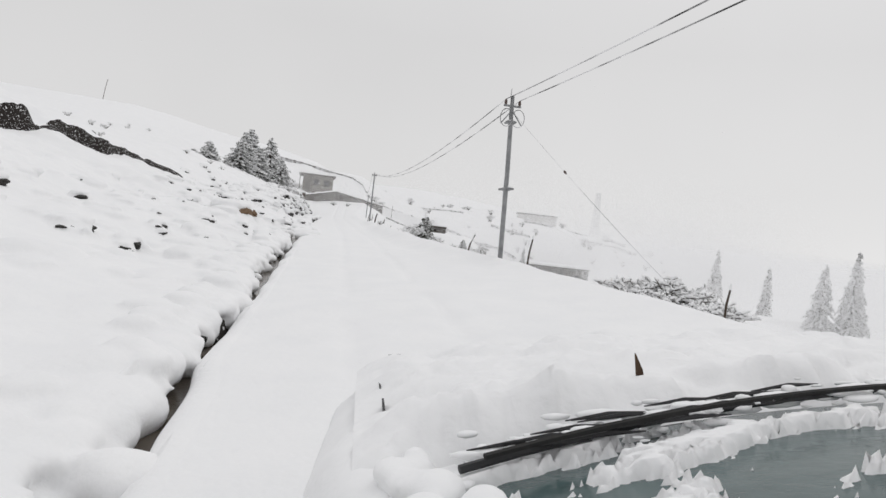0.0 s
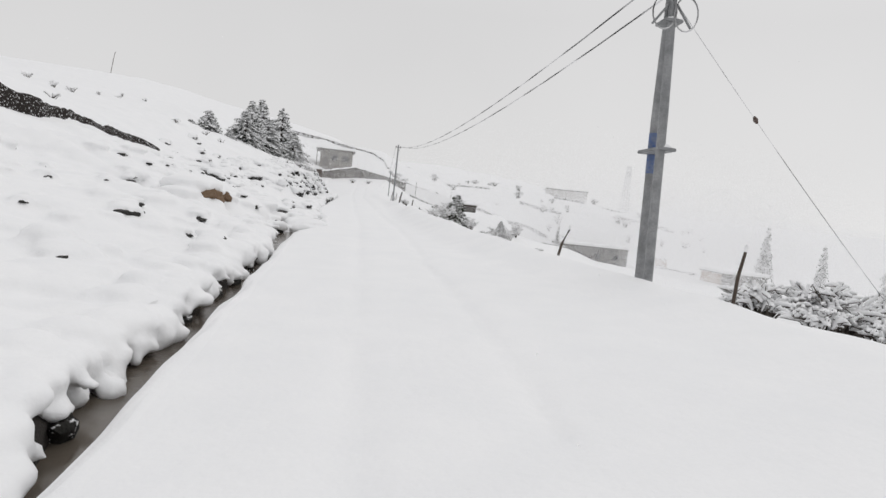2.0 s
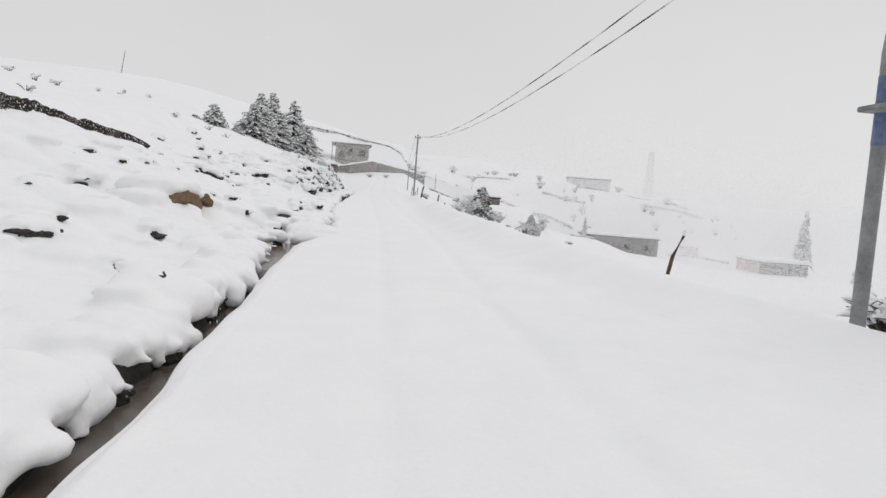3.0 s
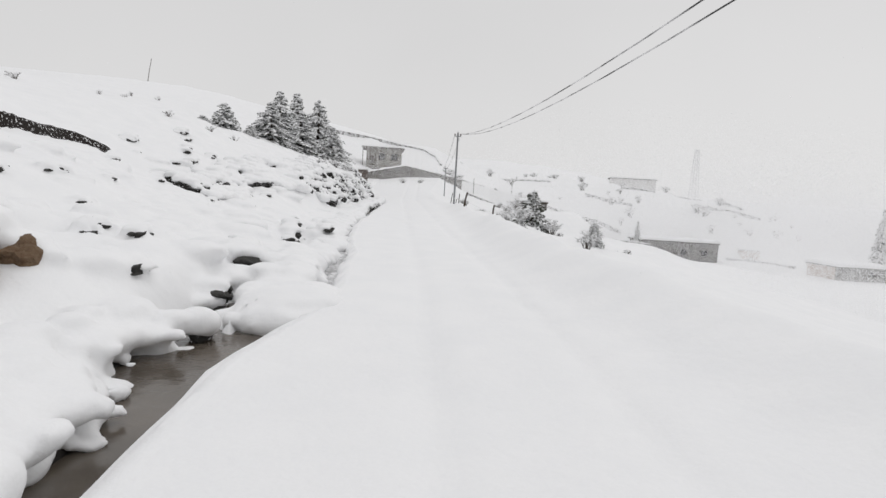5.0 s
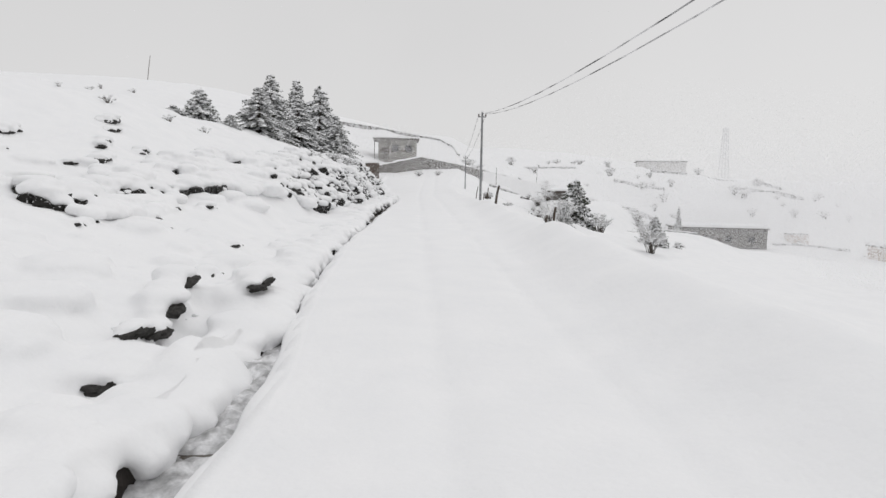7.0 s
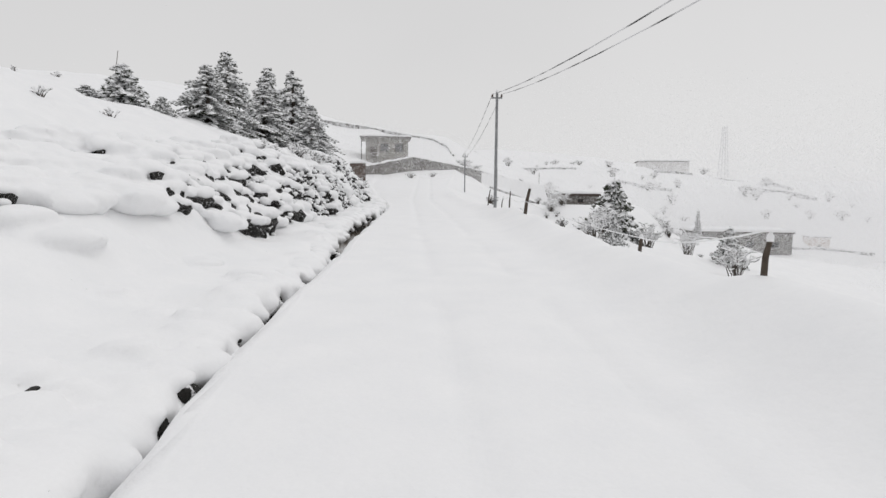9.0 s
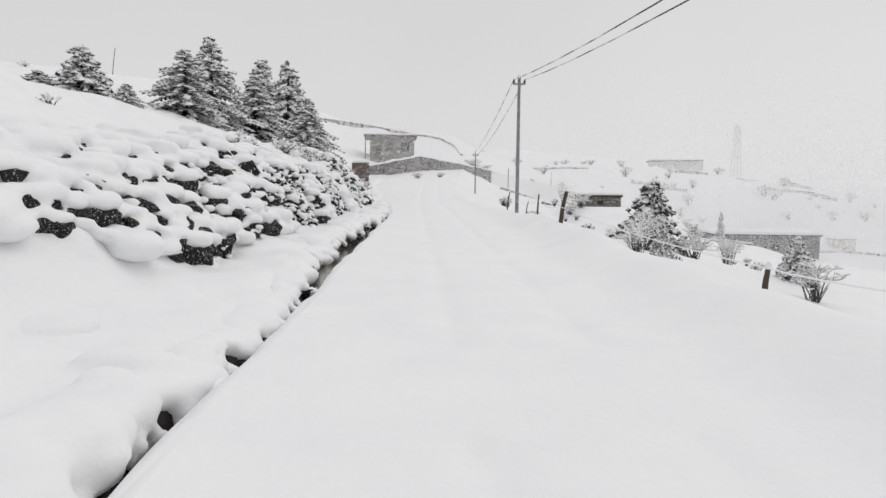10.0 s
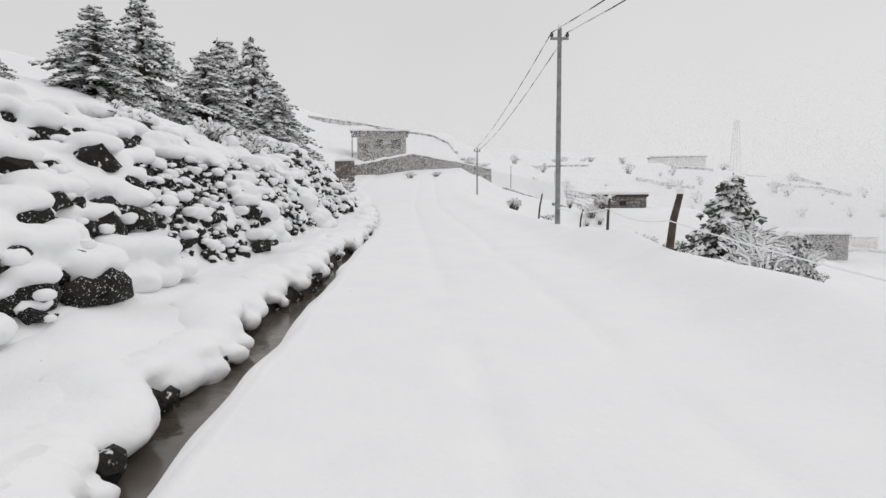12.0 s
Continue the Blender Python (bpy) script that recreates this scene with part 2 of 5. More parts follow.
# ---- the lie of the land ----
def road_middle(y):
    return np.interp(y, [-30, -4, 52, 71, 92, 106, 132], [-1.0, -0.38, 1.1, 1.65, 2.15, 3.4, 6.2]) \
        + np.interp(y, [-4, 11, 25, 29, 39, 52], [0.0, 0.07, 0.17, 0.22, 0.05, 0.0]) + np.clip(y - 132, 0, 60) * 0.13 + np.maximum(y - 192, 0) * 0.02


def lip_x(y):
    """The road's edge along the ditch."""
    base = np.interp(y, [-30, 0, 4, 13, 18, 22, 25, 27.5, 29, 34, 39.5, 45, 52, 58, 72, 77, 85, 95, 106],
                     [0.5, 0.15, -0.15, -0.45, -0.6, -0.8, -0.9, -0.45, -0.4, -0.72, -1.42, -1.78, -1.95, -2.05, -2.2, -2.45, -3.2, -4.4, -6.0])
    return base + (value_noise(y, y * 0 + 3.0, 1.1, 5) - 0.5) * 0.12


def edge_x(y):
    """The road's edge above the valley."""
    return np.interp(y, [-30, 5, 15, 20, 26, 31, 40, 50, 60, 71, 82, 106, 132], [7.0, 6.9, 6.6, 5.5, 4.6, 4.1, 3.95, 4.0, 3.9, 3.65, 3.2, 2.0, 4.0])


def ditch_width(y):
    w = np.interp(y, [-6, 2, 4, 7, 10, 13, 17, 20, 22, 27, 33, 38, 45, 52, 55, 58, 61, 63, 70], [0.5, 0.52, 0.32, 0.34, 0.52, 0.62, 0.6, 0.5, 0.46, 0.42, 0.46, 0.28, 0.27, 0.28, 0.5, 0.56, 0.66, 0.4, 0.3]) + (value_noise(y, y * 0 + 9.0, 2.3, 7) - 0.5) * np.interp(y, [10, 36, 40, 50, 56], [0.34, 0.34, 0.16, 0.16, 0.3]) + (value_noise(y, y * 0 + 1.0, 0.8, 8) - 0.5) * 0.18
    w = w + 0.85 * np.exp(-((y - 25.6) / 1.8) ** 2) + 0.22 * np.exp(-((y - 57.5) / 2.0) ** 2)
    return np.clip(w, 0.12, 1.5)


def old_ditch_x(y):
    """A second, older channel that leaves the ditch and runs up the bank."""
    return np.interp(y, [24, 27, 30, 34, 37, 39], [-2.1, -1.8, -1.95, -2.0, -2.2, -1.7])


def cut_x(y):
    """Foot of a bare earth step across the hillside."""
    return np.interp(y, [10, 22, 28.5, 38, 43.5], [-16.5, -15.0, -13.2, -12.2, -11.2])


BANK_Y = [20, 43, 53, 58, 66, 74, 92, 110]
BANK_D = [
    ([0, 1, 2.7, 6, 13, 20, 30, 60, 200], [0, 0.12, 0.35, 1.1, 3.25, 6.1, 8.2, 11, 16]),
    ([0, 1.5, 4.4, 6.2, 9, 16, 24, 34, 60, 200], [0, 0.1, 0.78, 1.3, 2.3, 4.8, 6.9, 8.6, 11.5, 16]),
    ([0, 2.0, 2.5, 3.2, 4.4, 6, 9, 13, 20, 26, 34, 60, 200], [0, 0.2, 0.75, 1.4, 1.85, 2.3, 3.6, 5.2, 6.3, 7.4, 8.9, 11.8, 16]),
    ([0, 1.6, 2.0, 2.8, 4.0, 5.7, 7.4, 10, 13, 20, 26, 34, 60, 200], [0, 0.2, 0.85, 1.65, 2.1, 2.4, 2.8, 4.1, 5.5, 6.3, 7.4, 9.0, 12, 16]),
    ([0, 1.5, 1.9, 2.6, 4.2, 7.4, 13, 18, 26, 34, 60, 200], [0, 0.2, 1.0, 1.85, 2.5, 3.2, 5.4, 6.0, 7.9, 9.7, 12.2, 16]),
    ([0, 1.4, 1.8, 2.3, 4.2, 7, 12, 16, 22, 32, 60, 200], [0, 0.2, 1.2, 2.0, 2.7, 3.5, 5.2, 5.6, 6.9, 9.0, 12, 16]),
    ([0, 1.2, 3, 6, 12, 16, 22, 39, 60, 200], [0, 0.25, 1.5, 3.0, 4.8, 6.8, 9.8, 11.0, 12.5, 16]),
    ([0, 2, 5, 12, 24, 40, 60, 200], [0, 0.3, 1.5, 3.2, 8.0, 9.8, 12, 16]),
]
HILL_RISE = 3.2
# level ground under the houses of the valley: x, y, height, reach
PADS = [(52.0, 141.0, -6.85, 10.5), (81.5, 131.0, -8.0, 9.0), (16.3, 105.0, 1.6, 5.5)]
WALL_LINE = [(-9.0, 112.0, 5.6), (-7.8, 118.0, 6.1), (-2.5, 130.0, 8.0), (8.2, 136.0, 6.3), (20.0, 141.0, 4.2)]


def land(x, y):
    """Height of the snow, and how far its face is bare (1 earth, 2 rock)."""
    x, y = np.broadcast_arrays(np.asarray(x, float), np.asarray(y, float))
    axis = np.interp(y, [0, 30, 50, 90], [1.3, 0.75, 0.0, -1.5])
    fall = np.interp(y, [0, 8, 18, 30, 60], [0.115, 0.1, 0.055, 0.01, 0.0])
    lip, edge = lip_x(y), edge_x(y)
    width = ditch_width(y)
    inner = np.clip(x, lip, edge)
    road = road_middle(y) + (inner - axis) * fall
    # two faint wheel tracks, filled again by fresh snow
    for off in (-0.7, 0.8):
        road = road - 0.05 * np.exp(-((x - axis - off - 0.9) / 0.16) ** 2) * (value_noise(x, y, 1.5, 3) > 0.2)
    road = road + (value_noise(x, y, 1.7, 11) - 0.5) * 0.05 + (value_noise(x, y, 0.5, 12) - 0.5) * 0.012
    z = road
    bare = np.zeros_like(z)
    # ditch
    left = lip - width
    depth = 0.5
    into = smooth_step(x, left - 0.1, left + 0.05) * (1 - smooth_step(x, lip - 0.12, lip + 0.05)) * (y < 92)
    z = z - depth * into
    bare = bare
    # hillside
    d = np.maximum(left - x, 0)
    rise = np.zeros_like(z)
    for k in range(len(BANK_Y)):
        lo = BANK_Y[k - 1] if k else -1e9
        hi = BANK_Y[k + 1] if k + 1 < len(BANK_Y) else 1e9
        w = np.where(y < BANK_Y[k], np.clip((y - lo) / max(BANK_Y[k] - lo, 1e-6), 0, 1) if k else 1.0,
                     np.clip((hi - y) / (hi - BANK_Y[k]), 0, 1) if k + 1 < len(BANK_Y) else 1.0)
        rise = rise + w * np.interp(d, *BANK_D[k])
    lumps = (value_noise(x, y, 2.6, 21) - 0.5) * 0.55 + (value_noise(x, y, 1.0, 22) - 0.45) * 0.35 + (value_noise(x, y, 0.45, 23) - 0.5) * 0.12
    calm = np.interp(y, [-10, 15, 30, 40, 48, 58], [0.6, 0.8, 1.0, 0.5, 0.45, 0.75])
    side = smooth_step(d, 0.0, 1.6)
    near_ditch = np.exp(-((d - 0.3) / 0.5) ** 2) * (d > 0)
    f1, f2 = cells(x + 0.4 * value_noise(x, y, 0.9, 25), y, 1.15, 26)
    g1, g2 = cells(x, y + 0.3 * value_noise(x, y, 0.6, 27), 0.55, 28)
    rough_zone = smooth_step(value_noise(x, y, 4.0, 29), 0.3, 0.65) * np.interp(y, [15, 24, 34, 44, 50], [0.7, 1.0, 0.9, 0.35, 0.25]) * (1 - smooth_step(d, 9, 14))
    z = z + side * rough_zone * (0.36 * (dome(f1) - 0.5) + 0.14 * (dome(g1) - 0.5))
    z = z + rise + side * lumps * calm * 0.75 + near_ditch * (0.1 + 0.3 * (value_noise(x, y, 0.8, 24) - 0.4))
    # old channel
    gully = np.exp(-((x - old_ditch_x(y)) / 0.3) ** 2) * smooth_step(y, 24, 25.5) * (1 - smooth_step(y, 36, 39)) * np.clip(value_noise(x, y, 1.6, 31) * 1.8 - 0.3, 0, 1)
    z = z - 0.3 * gully - 0.75 * np.exp(-((x - old_ditch_x(y)) / 0.36) ** 2) * smooth_step(y, 24.2, 25.2) * (1 - smooth_step(y, 28.2, 29.6)) * (0.75 + 0.4 * value_noise(x, y, 0.5, 32))
    bare = bare
    # earth step on the hillside
    tall = np.interp(y, [14, 19, 24, 26.6, 27.6, 28.6, 30, 33, 36, 42.5, 44], [0, 0.6, 1.2, 1.1, 0.12, 0.25, 1.15, 0.85, 0.45, 0.32, 0]) * (0.6 + 0.65 * value_noise(y, y * 0 + 5, 0.9, 43))
    wob = cut_x(y) + (value_noise(x * 0, y, 1.4, 42) - 0.5) * 0.7
    z = z + tall * (1 - smooth_step(x, wob - 0.2, wob)) * np.exp(-np.maximum(wob - x, 0) / 5)
    bare = np.where((tall > 0.12) & (x > wob - 0.24) & (x < wob + 0.06), 1, bare)
    # snow bank along the valley edge
    bank_h = np.interp(y, [-10, 0, 12, 18, 24, 30, 36, 41, 48.5, 52, 57, 61, 65, 71, 85], [0.1, 0.08, 0.06, 0.22, 0.36, 0.5, 0.48, 0.6, 0.44, 0.26, 0.28, 0.34, 0.42, 0.14, 0.0])
    z = z + bank_h * smooth_step(x, edge - 1.5, edge + 0.1) * (0.85 + 0.3 * value_noise(x, y, 1.3, 50))
    # valley side
    q = np.maximum(x - edge, 0)
    drop = np.interp(q, [0, 1.5, 5, 13, 20, 50, 120, 400], [0, 0.6, 1.7, 3.4, 4.9, 10.5, 14, 20])
    z = z - drop * np.interp(y, [15, 35, 60], [0.6, 0.9, 1.0]) * (1 + 0.7 * smooth_step(y, 110, 140)) + smooth_step(q, 0, 3) * np.interp(y, [35, 60], [0.3, 1.0]) * ((value_noise(x, y, 3.3, 51) - 0.5) * 0.7 + (value_noise(x, y, 9.0, 52) - 0.5) * 1.0)
    z = z + np.interp(y, [30, 45], [0.02, 0.14]) * np.exp(-((x - edge) / 0.8) ** 2) * (value_noise(x, y, 1.9, 53) + 0.3) * (y < 100)
    far = np.clip(y - 145, 0, 70)
    z = z + far * 0.2 * smooth_step(x, 5, 60) * (1 - smooth_step(x, 90, 170))
    # terraces on the slopes in the distance
    step = 2.4
    t = z / step + (value_noise(x, y, 14.0, 61) - 0.5) * 0.7
    terr = (np.floor(t) + smooth_step(t - np.floor(t), 0.0, 0.5) - t) * step
    z = z + terr * smooth_step(y, 88, 110) * smooth_step(x, 6, 14) * 0.45
    # ledge that carries the house, behind its retaining wall
    wx = np.array([p[0] for p in WALL_LINE])
    wy = np.interp(x, wx, [p[1] for p in WALL_LINE])
    wz = np.interp(x, wx, [p[2] for p in WALL_LINE]) - 0.12
    ledge = (y > wy + 0.6) & (y < wy + 22) & (x > -9.0) & (x < 20)
    z = np.where(ledge & (z < wz), wz, z)
    for px, py, pz, reach in PADS:
        w = 1 - smooth_step(np.hypot(x - px, y - py), reach, 2.1 * reach)
        z = z * (1 - w) + pz * w
    # shoulder of the hill behind the crest
    z = z + HILL_RISE * smooth_step(-x, 22, 64) * smooth_step(y, 95, 165)
    # mound behind the house
    z = z + 3.6 * np.exp(-((x + 5) / 20) ** 2 - ((y - 186) / 15) ** 2)
    # hills that close the valley
    r = np.hypot(x, y - 60)
    z = z + 35 * (1 - np.exp(-np.maximum(r - 200, 0) / 300))
    return z, bare


def height(x, y):
    return float(land(np.array([x]), np.array([y]))[0][0])


def spread(lo, hi, fine, far_lo, far_hi, grow):
    """Grid lines: even from lo to hi, then ever wider."""
    xs = list(np.arange(lo, hi + 1e-6, fine))
    s = fine
    while xs[-1] < far_hi:
        s *= grow
        xs.append(xs[-1] + s)
    s = fine
    while xs[0] > far_lo:
        s *= grow
        xs.insert(0, xs[0] - s)
    return np.array(xs)


MANTLE_D, MANTLE_Y0, MANTLE_Y1 = 9.5, -5.5, 50.0


def mantle_weight(x, y):
    """1 where the thick mantle of the near bank lies over the ground, falling to 0 at its borders."""
    d = lip_x(y) - ditch_width(y) - x
    return smooth_step(d, 0.1, 0.35) * (1 - smooth_step(d, MANTLE_D - 0.9, MANTLE_D - 0.2)) * smooth_step(y, MANTLE_Y0 + 0.1, MANTLE_Y0 + 0.7) * (1 - smooth_step(y, MANTLE_Y1 - 1.2, MANTLE_Y1 - 0.2))


def build_ground():
    gx = spread(-13.5, 6.0, 0.105, -1500, 1500, 1.07)
    gy = spread(-6.0, 78.0, 0.2, -1200, 1500, 1.013)
    X, Y = np.meshgrid(gx, gy)
    Z, B = land(X, Y)
    Z = Z - 0.2 * mantle_weight(X, Y)
    nx, ny = len(gx), len(gy)
    verts = np.stack([X, Y, Z], -1).reshape(-1, 3)
    i = np.arange(ny - 1)[:, None] * nx + np.arange(nx - 1)[None, :]
    quads = np.stack([i, i + 1, i + 1 + nx, i + nx], -1).reshape(-1, 4)
    me = bpy.data.meshes.new("ground")
    me.from_pydata(verts.tolist(), [], quads.tolist())
    me.materials.append(SNOW)
    me.materials.append(SPECKLED_EARTH)
    me.materials.append(ROCK)
    c = verts[quads]
    run = np.maximum(np.abs(c[:, 1, 0] - c[:, 0, 0]), 1e-6)
    slope = np.abs(c[:, 1, 2] - c[:, 0, 2] + c[:, 2, 2] - c[:, 3, 2]) / (2 * run)
    mx, my = c[:, :, 0].mean(1), c[:, :, 1].mean(1)
    b = B.reshape(-1)[quads].max(1)
    index = np.where(b == 3, 2, 0)
    index = np.where((b == 1) & (slope > 0.55) | (b == 1) & (c[:, :, 2].mean(1) < land(mx + 1.0, my)[0] - 0.33) & (mx > -4.5), 1, index)
    me.polygons.foreach_set("material_index", index.astype(np.int32))
    me.polygons.foreach_set("use_smooth", [True] * len(me.polygons))
    ob = new("ground", me)
    tagged(ob, "deep fresh snow over road, ditch bank and hillside", "ground", kind="structure")


def build_water():
    ys = np.arange(-6.0, 90.0, 0.2)
    verts, faces = [], []
    for k, y in enumerate(ys):
        y = np.array([y])
        a, b = float((lip_x(y) - ditch_width(y))[0]) - 0.12, float(lip_x(y)[0]) + 0.02
        a = min(a, float(old_ditch_x(y)[0]) - 0.45) if 24 < y[0] < 30 else a
        z = float((road_middle(y) + (lip_x(y) - np.interp(y, [0, 30, 50, 90], [1.3, 0.75, 0.0, -1.5])) * np.interp(y, [0, 8, 18, 30, 60], [0.115, 0.1, 0.055, 0.01, 0.0]))[0]) - 0.27
        verts += [(a, y[0], z), (b, y[0], z)]
        if k:
            faces.append((2 * k - 2, 2 * k - 1, 2 * k + 1, 2 * k))
    ob = new("water", raw("water", verts, faces, WATER))
    tagged(ob, "shallow muddy brown meltwater running in the roadside ditch", "water", kind="structure")


def road_at_lip(y):
    return road_middle(y) + (lip_x(y) - np.interp(y, [0, 30, 50, 90], [1.3, 0.75, 0.0, -1.5])) * np.interp(y, [0, 8, 18, 30, 60], [0.115, 0.1, 0.055, 0.01, 0.0])


def strip(name, ys, columns, mat, label, category):
    """A band along the ditch; columns gives (x, z) arrays from one edge to the other."""
    n = len(columns)
    verts = np.stack([np.stack([cx, ys, cz], -1) for cx, cz in columns], 1).reshape(-1, 3)
    faces = [(r * n + q, r * n + q + 1, (r + 1) * n + q + 1, (r + 1) * n + q) for r in range(len(ys) - 1) for q in range(n - 1)]
    ob = new(name, raw(name, verts, faces, mat))
    return tagged(ob, label, category, kind="structure")


def build_ditch():
    ys = np.arange(-6.0, 90.0, 0.1)
    lip, left, z = lip_x(ys), lip_x(ys) - ditch_width(ys), road_at_lip(ys)
    w = (value_noise(ys, ys * 0, 0.4, 81) - 0.5) * 0.08
    z = np.minimum(z, land(left - 0.3, ys)[0] - 0.12)
    strip("ditch_wall", ys, [(left - 0.04 + w, z - 0.02), (left + 0.05 + w, z - 0.1), (left + 0.08 + w * 0.5, z - 0.3), (left + 0.1, z - 0.6)], EARTH, "wet dark earth wall of the roadside ditch", "ditch")
    z = road_at_lip(ys)
    e = (value_noise(ys, ys * 0, 0.7, 82) - 0.5) * 0.06
    t = land(lip + 0.22, ys)[0]
    strip("snow_edge", ys, [(lip + 0.34, t - 0.05), (lip + 0.2, t + 0.004), (lip + 0.08 + e, t - 0.012), (lip - 0.01 + e, t - 0.05), (lip - 0.06 + e, t - 0.12), (lip - 0.07 + e, t - 0.22), (lip - 0.03, t - 0.36), (lip + 0.06, t - 0.6)], SNOW, "rounded snow edge of the road along the ditch", "snow")


def build_slush():
    """Half-frozen slush that floats in the slow stretch of the ditch."""
    ys = np.arange(28.3, 38.2, 0.04)
    u = np.linspace(0, 1, 22)
    U, Y = np.meshgrid(u, ys)
    lip, wide = lip_x(Y), ditch_width(Y) + 0.1
    X = lip - wide * (1 - U) + 0.02
    n = value_noise(X, Y, 0.5, 110) + 0.6 * value_noise(X, Y, 0.16, 111) + 0.35 * value_noise(X, Y, 0.06, 112)
    Z = road_at_lip(Y) - 0.34 + 0.17 * n * smooth_step(Y, 28.3, 29.0) * (1 - smooth_step(Y, 37.6, 38.2))
    verts = np.stack([X, Y, Z], -1).reshape(-1, 3)
    q = np.arange(len(ys) - 1)[:, None] * 22 + np.arange(21)[None, :]
    faces = np.stack([q, q + 1, q + 23, q + 22], -1).reshape(-1, 4).tolist()
    tagged(new("slush", raw("slush", verts, faces, SLUSH)), "grey half-frozen slush floating in the roadside ditch", "slush", kind="stuff")


def build_crag():
    """The steep face above the bank, packed with snow between its rocks."""
    ys = np.arange(46.0, 96.0, 0.08)
    ss = np.linspace(0, 1, 60)
    S, Y = np.meshgrid(ss, ys)
    foot = np.interp(Y, [46, 50, 54, 58, 66, 74, 92, 96], [4.4, 3.2, 1.9, 1.6, 1.5, 1.4, 1.0, 1.2])
    base = lip_x(Y) - ditch_width(Y)
    dd = foot - 0.5 + 4.2 * S
    X = base - dd
    Z = land(X, Y)[0]
    # direction out of the face
    Z2 = land(X - 0.25, Y)[0]
    slope = np.clip((Z2 - Z) / 0.25, 0, 2.5)
    nx, nz = slope / np.hypot(slope, 1), 1 / np.hypot(slope, 1)
    run = S * 5.2
    f1, f2 = cells(Y * 0.62 + 0.35 * value_noise(Y, run, 0.8, 90), run * 1.1, 0.78, 91)
    g1, g2 = cells(Y * 0.7, run * 1.1 + 0.2 * value_noise(Y, run, 0.5, 92), 0.36, 93)
    fade = np.clip(np.minimum(S / 0.1, (1 - S) / 0.12), 0, 1) * smooth_step(Y, 46, 50) * (1 - smooth_step(Y, 93, 96))
    bulge = 0.1 * dome(f1, 0.72) + 0.05 * dome(g1) - 0.1 + 0.2 * (value_noise(Y, run, 1.2, 94) - 0.5) + 0.1 * (value_noise(Y, run * 1.8, 0.4, 97) - 0.5)
    X2, Z3 = X + nx * bulge * fade, Z + nz * bulge * fade + 0.02 - 0.12 * (1 - fade)
    n, m = S.shape[1], S.shape[0]
    verts = np.stack([X2, Y, Z3], -1).reshape(-1, 3)
    q = np.arange(m - 1)[:, None] * n + np.arange(n - 1)[None, :]
    quads = np.stack([q, q + n, q + n + 1, q + 1], -1).reshape(-1, 4)
    me = bpy.data.meshes.new("crag")
    me.from_pydata(verts.tolist(), [], quads.tolist())
    me.materials.append(SNOW)
    me.polygons.foreach_set("use_smooth", [True] * len(me.polygons))
    return tagged(new("crag", me), "steep snow-filled face of the crag above the ditch", "crag", kind="structure")


build_ground()
build_water()
build_ditch()
build_slush()
CRAG = build_crag()

rng = random.Random(4)


# ---- snow pillows and boulders ----
def ball(level):
    bm = bmesh.new()
    bmesh.ops.create_icosphere(bm, subdivisions=level, radius=1.0)
    v = np.array([w.co[:] for w in bm.verts])
    f = [[w.index for w in face.verts] for face in bm.faces]
    bm.free()
    return v, np.array(f)


ROUND_V, ROUND_F = ball(2)
STONE_V, STONE_F = ball(3)


def lump_shapes(v, n, rough):
    """Soft cushions, no two alike."""
    soft = np.sign(v) * np.abs(v) ** 0.9
    return [soft * np.array([0.88 + rough * 2 * noise.noise(Vector(p * 1.1) + Vector((s * 3.7, s * 1.3, 0))) for p in v])[:, None] for s in range(n)]


LUMPS = lump_shapes(ROUND_V, 30, 0.11)


def lump_verts(cx, cy, cz, rx, ry, rz, seed):
    w = LUMPS[seed % len(LUMPS)]
    a = (seed % 7 - 3) * 0.16
    turned = np.stack([w[:, 0] * math.cos(a) - w[:, 1] * math.sin(a), w[:, 0] * math.sin(a) + w[:, 1] * math.cos(a), w[:, 2]], -1)
    return turned * np.array([rx, ry, rz]) + np.array([cx, cy, cz])


def fused(name, pieces, voxel, rounds, label):
    """Lumps melted into one another and into the slab below them."""
    verts, faces, count = [], [], 0
    for v, f in pieces:
        verts.append(v)
        faces += (np.asarray(f) + count).tolist()
        count += len(v)
    ob = new(name, raw(name, np.concatenate(verts), faces, SNOW))
    melt = ob.modifiers.new("melt", "REMESH")
    melt.mode = "VOXEL"
    melt.voxel_size = voxel
    melt.use_smooth_shade = True
    soften = ob.modifiers.new("soften", "SMOOTH")
    soften.factor = 0.5
    soften.iterations = rounds
    return tagged(ob, label, "snow", kind="stuff")


def joined(name, bits, mat, smooth, label, category):
    count, verts, faces = 0, [], []
    for v, f in bits:
        verts.append(v)
        faces += (np.asarray(f) + count).tolist()
        count += len(v)
    return tagged(new(name, raw(name, np.concatenate(verts), faces, mat, smooth)), label, category, kind="stuff")


def rock_shapes(n):
    """Angular blocks with broken faces."""
    shapes = []
    for k in range(n):
        v = ROUND_V.copy()
        cut = np.random.default_rng(500 + k)
        for q in range(9):
            d = cut.normal(size=3)
            d /= np.linalg.norm(d)
            over = np.maximum(v @ d - cut.uniform(0.55, 0.85), 0)
            v = v - over[:, None] * d
        shapes.append(v * np.array([1.0, 1.15, 0.85]) + 0.085 * cut.normal(size=v.shape))
    return shapes


